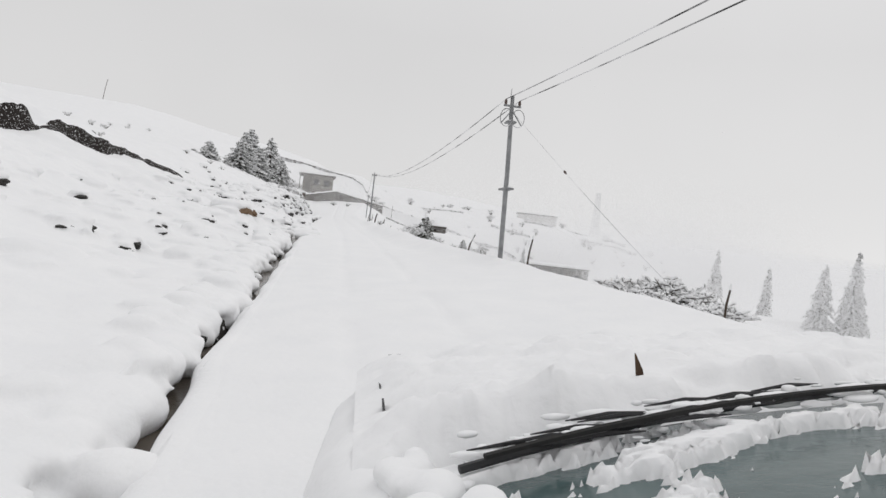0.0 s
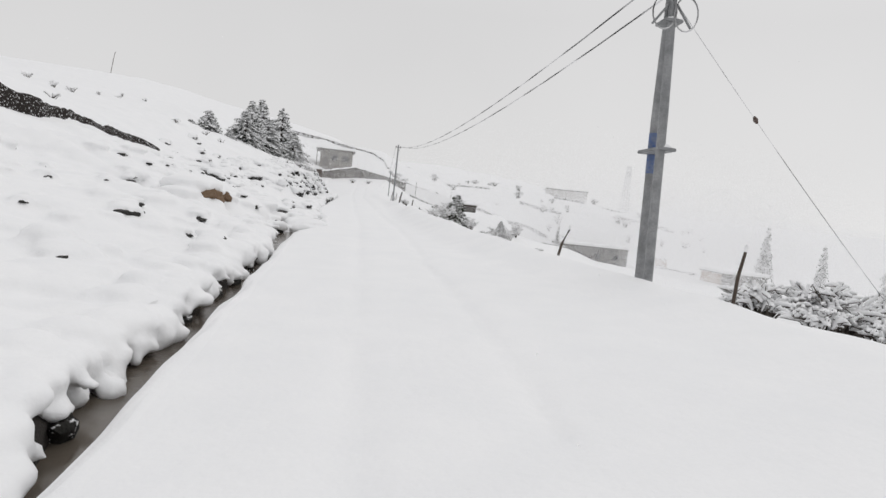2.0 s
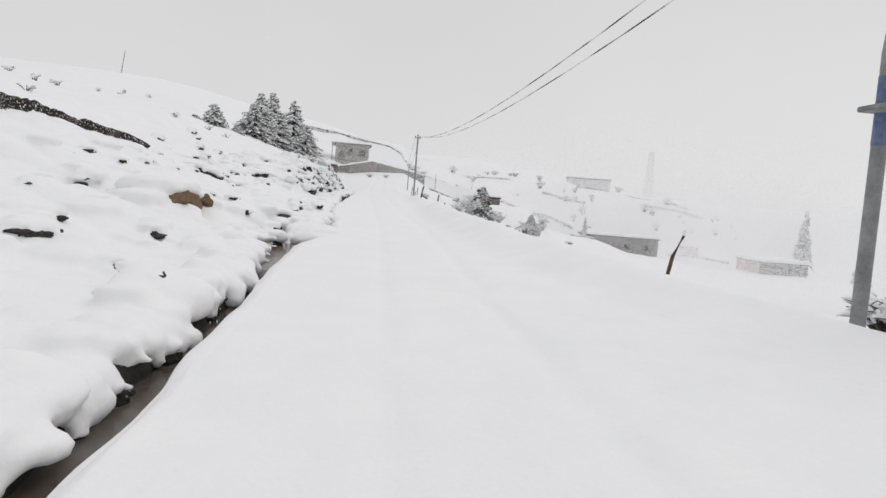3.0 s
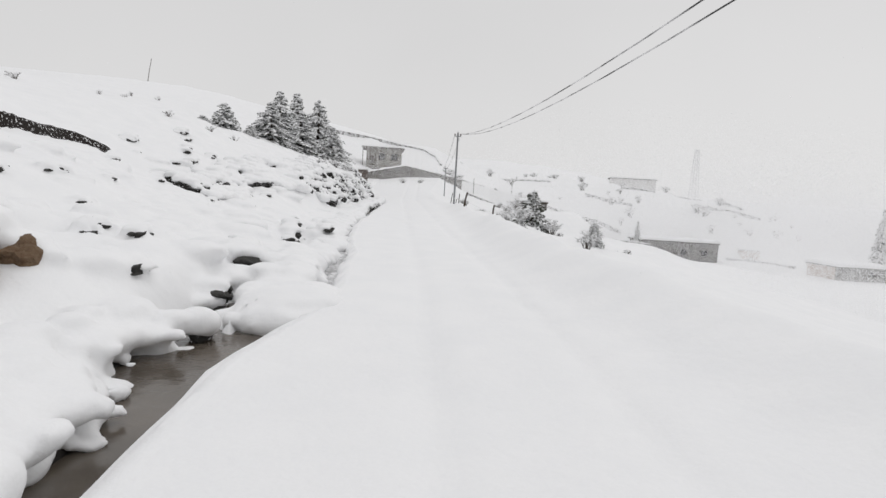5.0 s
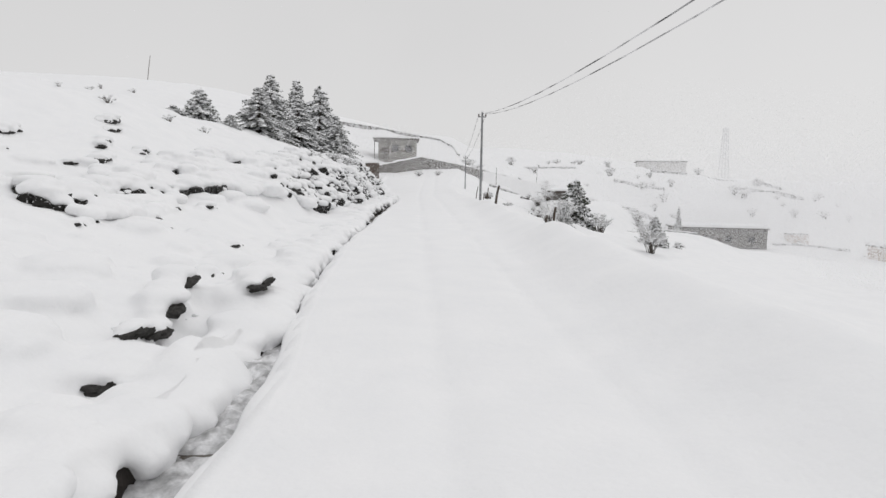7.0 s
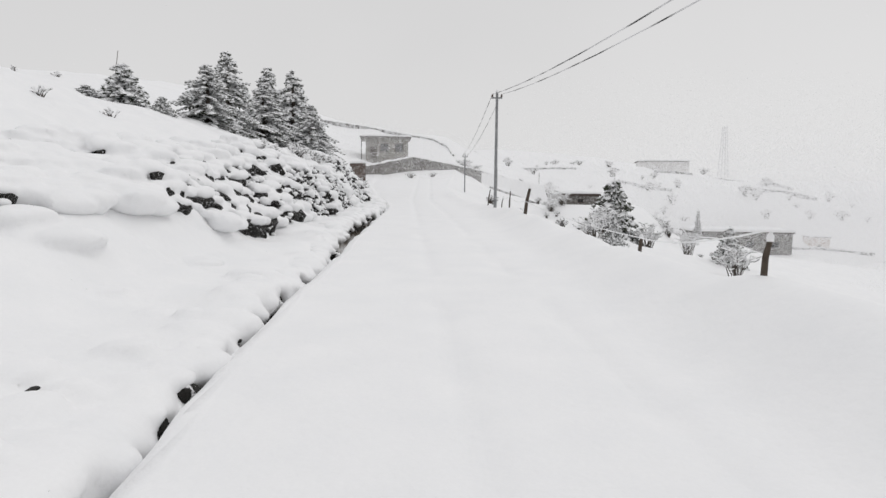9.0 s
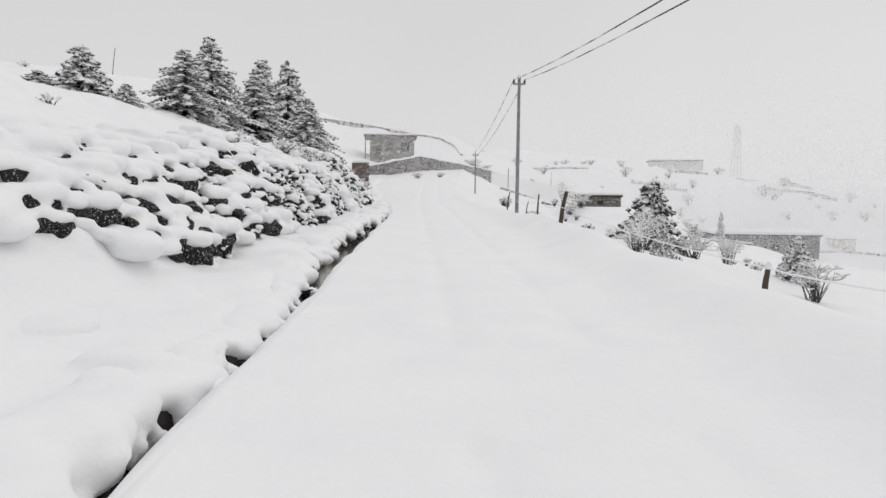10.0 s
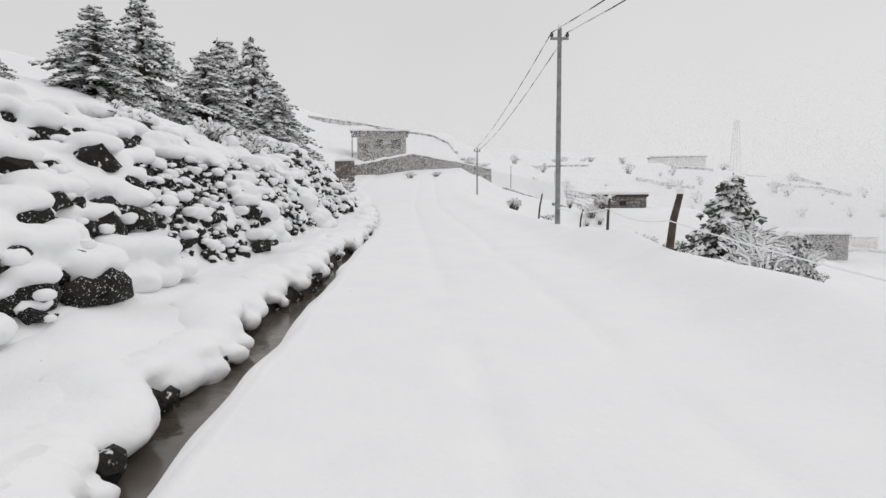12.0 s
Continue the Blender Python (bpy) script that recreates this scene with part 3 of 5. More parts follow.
def slab(gx, ys, depth):
    """A closed sheet of snow; gx gives the x of each column at the heights ys."""
    X = np.stack([g for g in gx], 1)
    Y = np.repeat(ys[:, None], X.shape[1], 1)
    Z = land(X, Y)[0]
    w = mantle_weight(X, Y)
    Z = Z - 0.1 * (1 - w)
    n, m = X.shape[1], X.shape[0]
    top = np.stack([X, Y, Z], -1).reshape(-1, 3)
    low = np.stack([X, Y, Z - depth - 0.06 * w], -1).reshape(-1, 3)
    q = np.arange(m - 1)[:, None] * n + np.arange(n - 1)[None, :]
    quads = np.stack([q, q + 1, q + 1 + n, q + n], -1).reshape(-1, 4)
    k = m * n
    faces = quads.tolist() + (quads[:, ::-1] + k).tolist()
    rim = [i for i in range(n)] + [i * n + n - 1 for i in range(1, m)] + [(m - 1) * n + i for i in range(n - 2, -1, -1)] + [i * n for i in range(m - 2, 0, -1)]
    for a, b in zip(rim, rim[1:] + rim[:1]):
        faces.append([b, a, a + k, b + k])
    return np.concatenate([top, low]), faces


# stones that show dark under overhanging snow: x, y, size, kind
STONES = [(-3.85, 25.7, 0.58, 3), (-3.3, 26.3, 0.26, 3)]
# dark stones put in for shade in snow clefts: x, y, length, size, how far the row runs uphill
CLEFTS = [(-3.5, 11.0, 0.7, 0.2, 0.1), (-4.5, 10.4, 0.5, 0.24, 0.0), (-7.5, 14.0, 1.8, 0.3, 0.8), (-3.2, 15.8, 0.5, 0.2, 0.1), (-1.5, 18.1, 0.9, 0.18, 0.1),
          (-3.9, 20.3, 0.6, 0.18, 0.0), (-2.95, 22.6, 0.5, 0.22, 0.1), (-2.2, 25.4, 0.5, 0.3, 0.0), (-1.85, 28.3, 1.1, 0.2, 0.1), (-2.05, 30.7, 1.3, 0.26, 0.2),
          (-1.95, 33.9, 0.5, 0.16, 0.1), (-2.3, 35.2, 0.9, 0.15, 0.1), (-2.4, 36.3, 1.0, 0.18, 0.2), (-1.7, 37.3, 0.8, 0.14, 0.1), (-2.9, 43.6, 0.4, 0.16, 0.0),
          (-2.95, 43.1, 0.15, 0.12, 0.0), (-8.34, 42.2, 0.8, 0.25, 0.1), (-6.6, 41.6, 0.4, 0.2, 0.7), (-6.05, 43.8, 1.6, 0.2, 0.1), (-5.5, 45.6, 0.4, 0.16, 0.3),
          (-9.2, 47.3, 0.9, 0.18, 0.3), (-10.0, 48.8, 0.9, 0.2, 0.2), (-9.2, 49.6, 0.5, 0.18, 0.2), (-7.4, 48.9, 0.9, 0.16, 0.1), (-6.1, 48.9, 0.7, 0.18, 0.2),
          (-8.1, 52.3, 0.5, 0.2, 0.3), (-11.6, 52.2, 1.0, 0.22, 0.1), (-11.6, 46.6, 1.0, 0.22, 0.1), (-6.8, 46.6, 0.7, 0.14, 0.3),
          (-7.5, 34.0, 0.6, 0.15, 0.1), (-7.7, 40.4, 0.4, 0.13, 0.1), (-11.1, 51.2, 0.6, 0.15, 0.0),
          (-11.5, 46.3, 0.6, 0.15, 0.0), (-4.0, 29.0, 0.35, 0.14, 0.0), (-2.5, 27.0, 0.3, 0.13, 0.0), (-7.8, 32.6, 0.35, 0.12, 0.0), (-6.2, 26.5, 0.4, 0.14, 0.0),
          (-4.1, 20.7, 0.7, 0.16, 0.0), (-6.25, 40.7, 0.8, 0.13, 0.0), (-6.3, 53.4, 0.5, 0.13, 0.2), (-7.1, 20.3, 0.5, 0.15, 0.0), (-5.7, 23.4, 0.3, 0.12, 0.0), (-2.8, 15.4, 0.3, 0.12, 0.1)]
for cx, cy, run, size, climb in CLEFTS:
    for k in range(max(1, round(run / (size * 1.3)))):
        u = (k + 0.5) * size * 1.3
        STONES.append((cx - climb * u + rng.uniform(-0.3, 0.3) * size, cy + u - run / 2, size * rng.uniform(0.7, 1.15), rng.choice([0, 1, 2, 4, 5])))
for j in range(30):
    y = 9 + 39 * rng.uniform(0, 1) ** 0.75
    STONES.append((float(lip_x(np.array([y]))[0]) - rng.uniform(1.5, 9.0), y, rng.uniform(0.1, 0.2), rng.choice([0, 1, 2, 4, 5])))


def build_bank_snow():
    """The mantle of the near bank, bulging over the ditch and over stones."""
    ys = np.arange(MANTLE_Y0, MANTLE_Y1, 0.11)
    left = lip_x(ys) - ditch_width(ys)
    pieces = [slab([left - d for d in np.arange(MANTLE_D, 0.1, -0.115)], ys, 0.25)]

    def lump(x, y, at, sink, rx, ry, rz):
        pieces.append((lump_verts(x, y, height(at, y) - sink, rx, ry, rz, len(pieces) * 7), ROUND_F))
    y = -5.0
    while y < 49.5:
        ya = np.array([y])
        edge = float((lip_x(ya) - ditch_width(ya))[0])
        pool = 23.8 < y < 27.6
        r = rng.uniform(0.14, 0.3) if pool else rng.choice([rng.uniform(0.13, 0.24), rng.uniform(0.22, 0.36), rng.uniform(0.3, 0.5)])
        over = rng.uniform(0.3, 0.7)
        lump(edge - r * over, y, edge - 0.5, r * 0.45 + 0.02, r * 1.2, r * rng.uniform(1.0, 1.7), r * 0.7)
        if rng.random() < 0.6:
            q = rng.uniform(0.07, 0.17)
            lump(edge + rng.uniform(0.0, 0.16), y + rng.uniform(-0.3, 0.3), edge - 0.4, rng.uniform(0.22, 0.42), q * 1.2, q * 1.4, q)
        if rng.random() < 0.5:
            q = rng.uniform(0.15, 0.3)
            lump(edge - r - q * rng.uniform(0.5, 1.6), y + rng.uniform(-0.2, 0.2), edge - 0.6, -0.02, q * 1.3, q * rng.uniform(1, 1.5), q * 0.6)
        y += r * rng.uniform(0.7, 1.6)
    for j in range(190):
        y = rng.uniform(-4, 49)
        ya = np.array([y])
        a, w = float((lip_x(ya) - ditch_width(ya))[0]), float(ditch_width(ya)[0])
        q = rng.uniform(0.05, 0.14)
        lump(a + w * rng.uniform(-0.05, 0.45), y, a - 0.6, rng.uniform(0.2, 0.42), q * 1.2, q * 1.6, q)
    lump(-0.02, 0.6, -0.6, 0.2, 0.36, 0.38, 0.28)
    for j in range(34):
        q = rng.uniform(0.07, 0.2)
        y = rng.uniform(23.4, 28.2)
        ya = np.array([y])
        a = float((lip_x(ya) - ditch_width(ya))[0])
        lump(a + rng.uniform(-0.2, 0.3), y, a - 0.6, rng.uniform(0.1, 0.5), q * 1.3, q * 1.5, q * 0.75)
    for x, y, r, k in STONES:
        lump(x - 0.55 * r, y + 0.4 * r, x, -0.62 * r - (0.12 if x > -2.7 and 28 < y < 38 else 0.0), r * rng.uniform(1.5, 1.9), r * rng.uniform(1.5, 1.9), r * 0.66)
        for k2 in range(2):
            q = r * rng.uniform(0.2, 0.4)
            lump(x + r * rng.uniform(0.4, 1.4), y + r * rng.uniform(-1.9, 1.2), x, -0.1 * r, q * 1.2, q * 1.4, q)
        if rng.random() < 0.7:
            lump(x - 0.7 * r, y + rng.uniform(-1.6, -0.9) * r, x, -0.1 * r, r * 1.2, r, r * 0.6)
        if rng.random() < 0.7:
            lump(x - 0.5 * r, y + rng.uniform(1.1, 1.8) * r, x, -0.1 * r, r * 1.3, r, r * 0.7)
    # stones in the ditch wall, each under a cushion of snow
    rocks, shapes = [], rock_shapes(12)
    y = -4.5
    while y < 88:
        ya = np.array([y])
        edge, deep = float((lip_x(ya) - ditch_width(ya))[0]), float(road_at_lip(ya)[0])
        r = rng.uniform(0.06, 0.17)
        if rng.random() < (0.9 if 23 < y < 27.2 else 0.15 if 28 < y < 38 else 0.45):
            cx, cz = edge + (rng.uniform(-0.26, -0.07) if 23 < y < 27.2 else rng.uniform(-0.05, 0.14)), deep - rng.uniform(0.1, 0.3)
            rocks.append((shapes[rng.randrange(12)] * np.array([r, r * 1.2, r]) + np.array([cx, y, cz]), ROUND_F))
            full = 1.55 if 23 < y < 27.2 else 1.0
            cap = (lump_verts(cx - 0.1 * r * full, y, cz + r * 0.8, r * 1.1 * full, r * rng.uniform(1.1, 1.5) * full, r * 0.6 * full ** 2, len(rocks) * 3), ROUND_F)
            if y < 49:
                pieces.append(cap)
        y += r * rng.uniform(1.2, 3.0)
    joined("ditch_stones", rocks, CRAG_ROCK, False, "dark wet stones in the wall of the roadside ditch", "rock")
    # snow that bridges the ditch
    for y, q in ((27.35, 0.45), (27.8, 0.55), (28.3, 0.45), (38.6, 0.34), (39.3, 0.28), (53.4, 0.2), (3.9, 0.2)):
        at = float(lip_x(np.array([y]))[0])
        lump(at - 0.35, y, at - 0.9, 0.16, q * 1.5, q * 1.2, q * 0.6)
    for j in range(300):
        y = 50 - 44 * rng.uniform(0, 1) ** 0.8
        r = rng.choice([rng.uniform(0.12, 0.22), rng.uniform(0.2, 0.5)])
        x = float(lip_x(np.array([y]))[0]) - 1.0 - r - rng.uniform(0, 1) ** 1.4 * 7.0
        lump(x, y, x, r * rng.uniform(0.0, 0.3), r * rng.uniform(1.2, 1.8), r * rng.uniform(1.1, 1.9), r * 0.55)
    fused("snow_bank", pieces, 0.056, 2, "rounded mantle of fresh snow bulging over stones and the ditch")


build_bank_snow()


def crag_foot(y):
    """Distance of the foot of the crag from the ditch."""
    return np.interp(y, [41, 46, 50, 54, 58, 66, 74, 92, 96], [4.7, 4.4, 3.2, 1.9, 1.6, 1.5, 1.4, 1.0, 1.2])


def build_crag_snow():
    """Rocks of the crag, each under its own cap of snow, and the ditch edge below it."""
    pieces, rocks, caps = [], [], []
    shapes = rock_shapes(24)
    blocks = [raw("rock", v, ROUND_F, CRAG_ROCK, False) for v in shapes]
    placed = 0

    def lump(x, y, z, rx, ry, rz):
        pieces.append((lump_verts(x, y, z, rx, ry, rz, len(pieces) * 7), ROUND_F))
    reach = np.arange(-1.0, 5.0, 0.1)
    y = 41.2
    while y < 94:
        thorny = float(smooth_step(y, 55, 57)) * (1 - float(smooth_step(y, 76, 80)))
        ya = np.array([y])
        foot = float(crag_foot(y))
        base = float((lip_x(ya) - ditch_width(ya))[0]) - foot
        profile = land(base - reach, reach * 0 + y)[0]
        top = float(np.interp(y, [41, 46, 50, 54, 60, 80, 94], [1.3, 2.0, 3.2, 3.9, 3.7, 3.0, 2.6]))
        s = rng.uniform(-0.1, 0.15)
        while s < top:
            scrub = float(value_noise(np.array([s * 1.3 + 3.0]), np.array([y]), 1.7, 103)[0])
            fine = thorny > 0.5 and s < float(np.interp(y, [55, 58, 66, 78], [0.8, 1.3, 1.5, 1.0])) + rng.uniform(-0.2, 0.2) and scrub > 0.33
            r = rng.uniform(0.07, 0.18) if fine else rng.choice([rng.uniform(0.13, 0.22), rng.uniform(0.18, 0.32), rng.uniform(0.28, 0.42)])
            bury = float(value_noise(np.array([s * 1.6]), np.array([y]), 1.3, 98)[0])
            yy = y + rng.uniform(-0.16, 0.16)
            z0, z1 = np.interp([s, s + 0.2], reach, profile)
            k = min(max((z1 - z0) / 0.2, 0), 2.5)
            n = math.hypot(k, 1)
            if bury > (0.15 if fine else 0.34 if y > 51 else 0.46):
                out = r * rng.uniform(0.05, 0.4)
                cx, cz = base - s + out * k / n, z0 + out / n
                a = rng.uniform(-0.5, 0.5)
                which, size = rng.randrange(24), (r, r * rng.uniform(1.0, 1.4), r * rng.uniform(0.8, 1.1))
                if not fine and y > 45 and placed < 300:
                    rock = new("rock", blocks[which])
                    rock.parent = CRAG
                    rock.matrix_basis = pose(cx, yy, cz, 0, 0, math.degrees(a)) @ Matrix.Diagonal((*size, 1))
                    placed += 1
                else:
                    v = shapes[which]
                    v = np.stack([v[:, 0] * math.cos(a) - v[:, 1] * math.sin(a), v[:, 0] * math.sin(a) + v[:, 1] * math.cos(a), v[:, 2]], -1)
                    rocks.append((v * np.array(size) + np.array([cx, yy, cz]), ROUND_F))
                if fine:
                    for q in range(rng.choice([1, 1, 2, 2, 3])):
                        w = r * rng.choice([0.3, 0.45, 0.6, 0.8, 1.15]) * rng.uniform(0.8, 1.1)
                        caps.append((lump_verts(cx + r * rng.uniform(-0.2, 0.7), yy + r * rng.uniform(-1.2, 0.8), cz + r * rng.uniform(0.3, 0.95), w, w * 1.3, w * 0.65, len(caps) * 5), ROUND_F))
                else:
                    lump(cx - 0.15 * r, yy + 0.1 * r, cz + r * rng.uniform(0.6, 0.85), r * rng.uniform(0.95, 1.25), r * rng.uniform(1.0, 1.55), r * rng.uniform(0.5, 0.66))
                    if rng.random() < 0.6:
                        w = r * rng.uniform(0.2, 0.45)
                        caps.append((lump_verts(cx + r * rng.uniform(0.3, 1.0), yy + r * rng.uniform(-1.0, 0.6), cz + r * rng.uniform(-0.5, 0.4), w, w * 1.4, w * 0.7, len(caps) * 5), ROUND_F))
            else:
                lump(base - s + 0.1, yy, z0 + 0.08, r * 1.3, r * 1.6, r * 0.75)
            s += r * (1.3 if fine else rng.uniform(0.9, 1.35)) / n ** 0.5
        y += 0.24 if thorny > 0.5 and rng.random() < 0.5 else 0.36
    y = 49.2
    while y < 88:
        ya = np.array([y])
        edge = float((lip_x(ya) - ditch_width(ya))[0])
        r = rng.uniform(0.15, 0.42)
        lump(edge - r * rng.uniform(0.45, 1.0), y, height(edge - 0.5, y) - r * 0.5 - 0.02, r * 1.3, r * rng.uniform(1.1, 1.8), r * 0.66)
        if rng.random() < 0.55:
            q = rng.uniform(0.06, 0.15)
            lump(edge + rng.uniform(0.0, 0.22), y + rng.uniform(-0.3, 0.3), height(edge - 0.5, y) - rng.uniform(0.24, 0.42), q * 1.2, q * 1.5, q)
        y += r * rng.uniform(0.5, 1.3)
    joined("crag_rocks", rocks, CRAG_ROCK, False, "dark angular rocks and thorny scrub stumps of the crag", "rock")
    joined("snow_clumps", caps, SNOW, True, "small clumps of snow caught on the rocks of the crag", "snow")
    fused("snow_pillows", pieces, 0.05, 2, "plump caps of fresh snow on the rocks of the crag")


build_crag_snow()


def boulder_mesh(seed):
    v = STONE_V.copy()
    a = np.array([0.85 + 0.5 * noise.noise(Vector(p * 1.2) + Vector((seed * 5.1, 2.0, seed))) + 0.35 * abs(noise.noise(Vector(p * 3.1) + Vector((seed, 7.0, 1)))) + 0.16 * noise.noise(Vector(p * 8.0) + Vector((seed, 1.0, 4))) for p in v])
    return v * a[:, None] * np.array([1.0, 0.95, 0.72]), STONE_F


def make_boulder(seed, mat, label):
    v, f = boulder_mesh(seed)
    return tagged(new("boulder", raw("boulder", v, f, mat, False)), label, "boulder", "boulders on the snowy bank")


def build_boulders():
    # the grey kinds mostly supply the dark shade inside clefts of the snow
    kinds = [make_boulder(k, RUST_ROCK if k == 3 else ROCK, "reddish brown boulder under a cap of snow" if k == 3 else "dark grey boulder almost buried, most put in as shade of clefts") for k in range(6)]
    used = set()
    for x, y, r, k in STONES:
        m = pose(x + 0.05 * r, y - 0.05 * r, height(x, y) + 0.02 * r + (0.13 if x > -2.7 and 28 < y < 38 else 0.0), rng.uniform(-6, 6), rng.uniform(-6, 6), rng.uniform(-30, 30)) @ Matrix.Diagonal((r * 1.05, r * 1.65, r * (1.15 if k == 3 else 0.68), 1))
        if k in used:
            ob = copy_thing(kinds[k], m)
            ob.matrix_basis = m
        else:
            kinds[k].matrix_basis = m
            used.add(k)


build_boulders()


# ---- conifers ----
def conifer_kind(tall, radius, seed, snowy, label, group):
    """A drooping conifer: trunk, layered boughs of fine sprays, and snow along each spray."""
    r = random.Random(seed)
    tree = empty("conifer", 0, 0, 0, label, "tree", group)
    bm = bmesh.new()
    rod(bm, [(0, 0, -0.5), (0.05, 0, tall * 0.5), (0.08, 0.04, tall + 0.05)], [0.02 * tall + 0.04, 0.013 * tall + 0.02, 0.012], 7)
    gv, gf, sv, sf = [], [], [], []
    z = 0.03 * tall
    while z < tall * 0.99:
        f = z / tall
        reach = radius * 1.08 * (1 - f) ** 0.95 * (0.8 + 0.2 * min(1, f * 5)) + 0.07
        for q in range(10 if f < 0.7 else 6):
            a = r.uniform(0, 2 * math.pi)
            L = reach * (r.uniform(0.75, 1.12) if q % 3 else r.uniform(0.4, 0.75))
            zz = z + r.uniform(-0.5, 0.5) * min(0.5, 0.05 * tall)
            cx, cy = math.cos(a), math.sin(a)
            up, droop, steps = 0.25 * f + r.uniform(-0.1, 0.3), r.uniform(0.4, 0.75), max(3, int(L / 0.21))
            ends = []
            for m in range(steps + 1):
                u = m / steps
                px, py, pz = cx * L * u, cy * L * u, zz + L * (up * u - droop * u * u)
                if m in (0, steps // 2, steps):
                    ends.append((px, py, pz))
                if m == 0 or (u < 0.3 and f < 0.85):
                    continue
                wide = (0.26 * L * (1.15 - u) + 0.1) * r.uniform(0.7, 1.25)
                if r.random() < snowy:
                    half, w, h, drop = 0.5 * L / steps + r.uniform(0.02, 0.08), r.uniform(0.1, 0.23), r.uniform(0.06, 0.13), r.uniform(0.03, 0.1)
                    i = len(sv)
                    sv += [(px - cx * half, py - cy * half, pz), (px - cy * w, py + cx * w, pz - drop), (px + cx * half, py + cy * half, pz - 0.07 - drop), (px + cy * w, py - cx * w, pz - drop), (px + 0.02, py, pz + h)]
                    sf += [(i, i + 1, i + 4), (i + 1, i + 2, i + 4), (i + 2, i + 3, i + 4), (i + 3, i, i + 4)]
                for sgn in (-1, 0, 1):
                    fan = sgn * r.uniform(0.5, 1.0)
                    reach_f = 0.08 + 0.12 * r.random() + (0.06 if sgn == 0 else 0)
                    tx, ty = px + cx * reach_f - cy * fan * wide, py + cy * reach_f + cx * fan * wide
                    tz = pz - wide * r.uniform(0.3, 0.9) * abs(fan) - r.uniform(0.02, 0.16)
                    hw = r.uniform(0.04, 0.08)
                    mx, my, mz = (px + tx) / 2, (py + ty) / 2, (pz + tz) / 2 + 0.03
                    i = len(gv)
                    gv += [(px, py, pz), (mx + cx * hw, my + cy * hw, mz - 0.04), (tx, ty, tz), (mx - cx * hw, my - cy * hw, mz - 0.05), (mx, my, mz - r.uniform(0.08, 0.2))]
                    gf += [(i, i + 1, i + 2, i + 3), (i, i + 2, i + 4)]
                    if r.random() < snowy:
                        s0, s1, h = r.uniform(0.0, 0.2), r.uniform(0.6, 0.95), r.uniform(0.04, 0.09)
                        w = hw * r.uniform(1.2, 2.3)
                        sag_s = r.choice([0.02, 0.05, 0.1])
                        i = len(sv)
                        sv += [(px + (tx - px) * s0, py + (ty - py) * s0, pz + (tz - pz) * s0 + 0.012), (mx + cx * w, my + cy * w, mz + 0.008 - sag_s),
                               (px + (tx - px) * s1, py + (ty - py) * s1, pz + (tz - pz) * s1 + 0.01), (mx - cx * w, my - cy * w, mz + 0.002 - sag_s), (mx, my, mz + h)]
                        sf += [(i, i + 1, i + 4), (i + 1, i + 2, i + 4), (i + 2, i + 3, i + 4), (i + 3, i, i + 4)]
            rod(bm, ends, [0.01 + 0.01 * L, 0.008 + 0.005 * L, 0.004], 4, False)
        z += max(0.15, min(0.34, 0.046 * tall) * (1 - 0.45 * f))
    part("trunk", bm, BARK, tree, smooth=True)
    crown = new("crown", raw("crown", gv, gf, NEEDLES, False))
    crown.parent = tree
    load = new("snow_load", raw("snow_load", sv, sf, SNOW, False))
    load.parent = crown
    tagged(load, "snow lying on the boughs")
    return tree


T = "dark green conifer with snow on every bough, on the hillside"
V = "tall pale conifer standing in the mist of the valley"
C = "small snow-bent conifer on the crest of the hillside"
KINDS = [conifer_kind(8.0, 3.0, 11, 0.93, T, "snowy conifers"), conifer_kind(8.0, 2.7, 12, 0.93, T, "snowy conifers"),
         conifer_kind(8.0, 3.2, 13, 0.93, T, "snowy conifers"), conifer_kind(3.4, 1.5, 14, 0.85, C, "snowy conifers"),
         conifer_kind(3.4, 1.5, 15, 0.5, C, "snowy conifers")]
USED = set()


def conifer(x, y, top, width, kind, label, group="snowy conifers", turn=0.0):
    """One of the kinds, stretched to its top height and spread."""
    z = height(x, y)
    base = KINDS[kind]
    tall = 3.4 if kind > 2 else 8.0
    m = pose(x, y, z - 0.1, 0, 0, turn)
    ob = base if kind not in USED else copy_thing(base, m)
    USED.add(kind)
    ob.matrix_basis = m
    ob.scale = (width, width, (top - z) / tall)
    return tagged(ob, label, "tree", group)


conifer(-13.4, 80.6, 11.9, 1.05, 0, T)
conifer(-13.2, 76.3, 10.2, 0.95, 1, T, turn=40)
conifer(-16.3, 102.2, 15.2, 1.25, 2, T, turn=80)
conifer(-11.65, 92.3, 13.0, 1.25, 2, T)
conifer(-12.3, 85.5, 10.6, 1.15, 0, T, turn=250)
conifer(-9.4, 88.5, 9.6, 1.1, 0, T, turn=130)
conifer(-14.6, 95.0, 13.6, 1.3, 1, T, turn=200)
conifer(-8.0, 83.5, 6.2, 0.9, 1, "young conifer drooping over the crag under snow", turn=300)
conifer(-15.8, 71.5, 9.2, 1.1, 3, C)
conifer(-17.4, 71.0, 8.0, 0.75, 3, C, turn=70)
conifer(-13.4, 70.6, 7.4, 0.5, 3, C, turn=170)
conifer(10.92, 74.6, 3.6, 1.4, 4, "single dark conifer with snowy boughs below the road edge", turn=20)
conifer(14.95, 68.6, 1.18, 0.62, 3, "young conifer thick with snow on the valley slope", turn=220)
conifer(41.0, 130.9, 0.76, 0.5, 1, "slim snowy conifer beside the stone house", turn=90)
conifer(8.6, 66.5, 1.9, 0.45, 3, "young conifer thick with snow on the valley slope", turn=120)
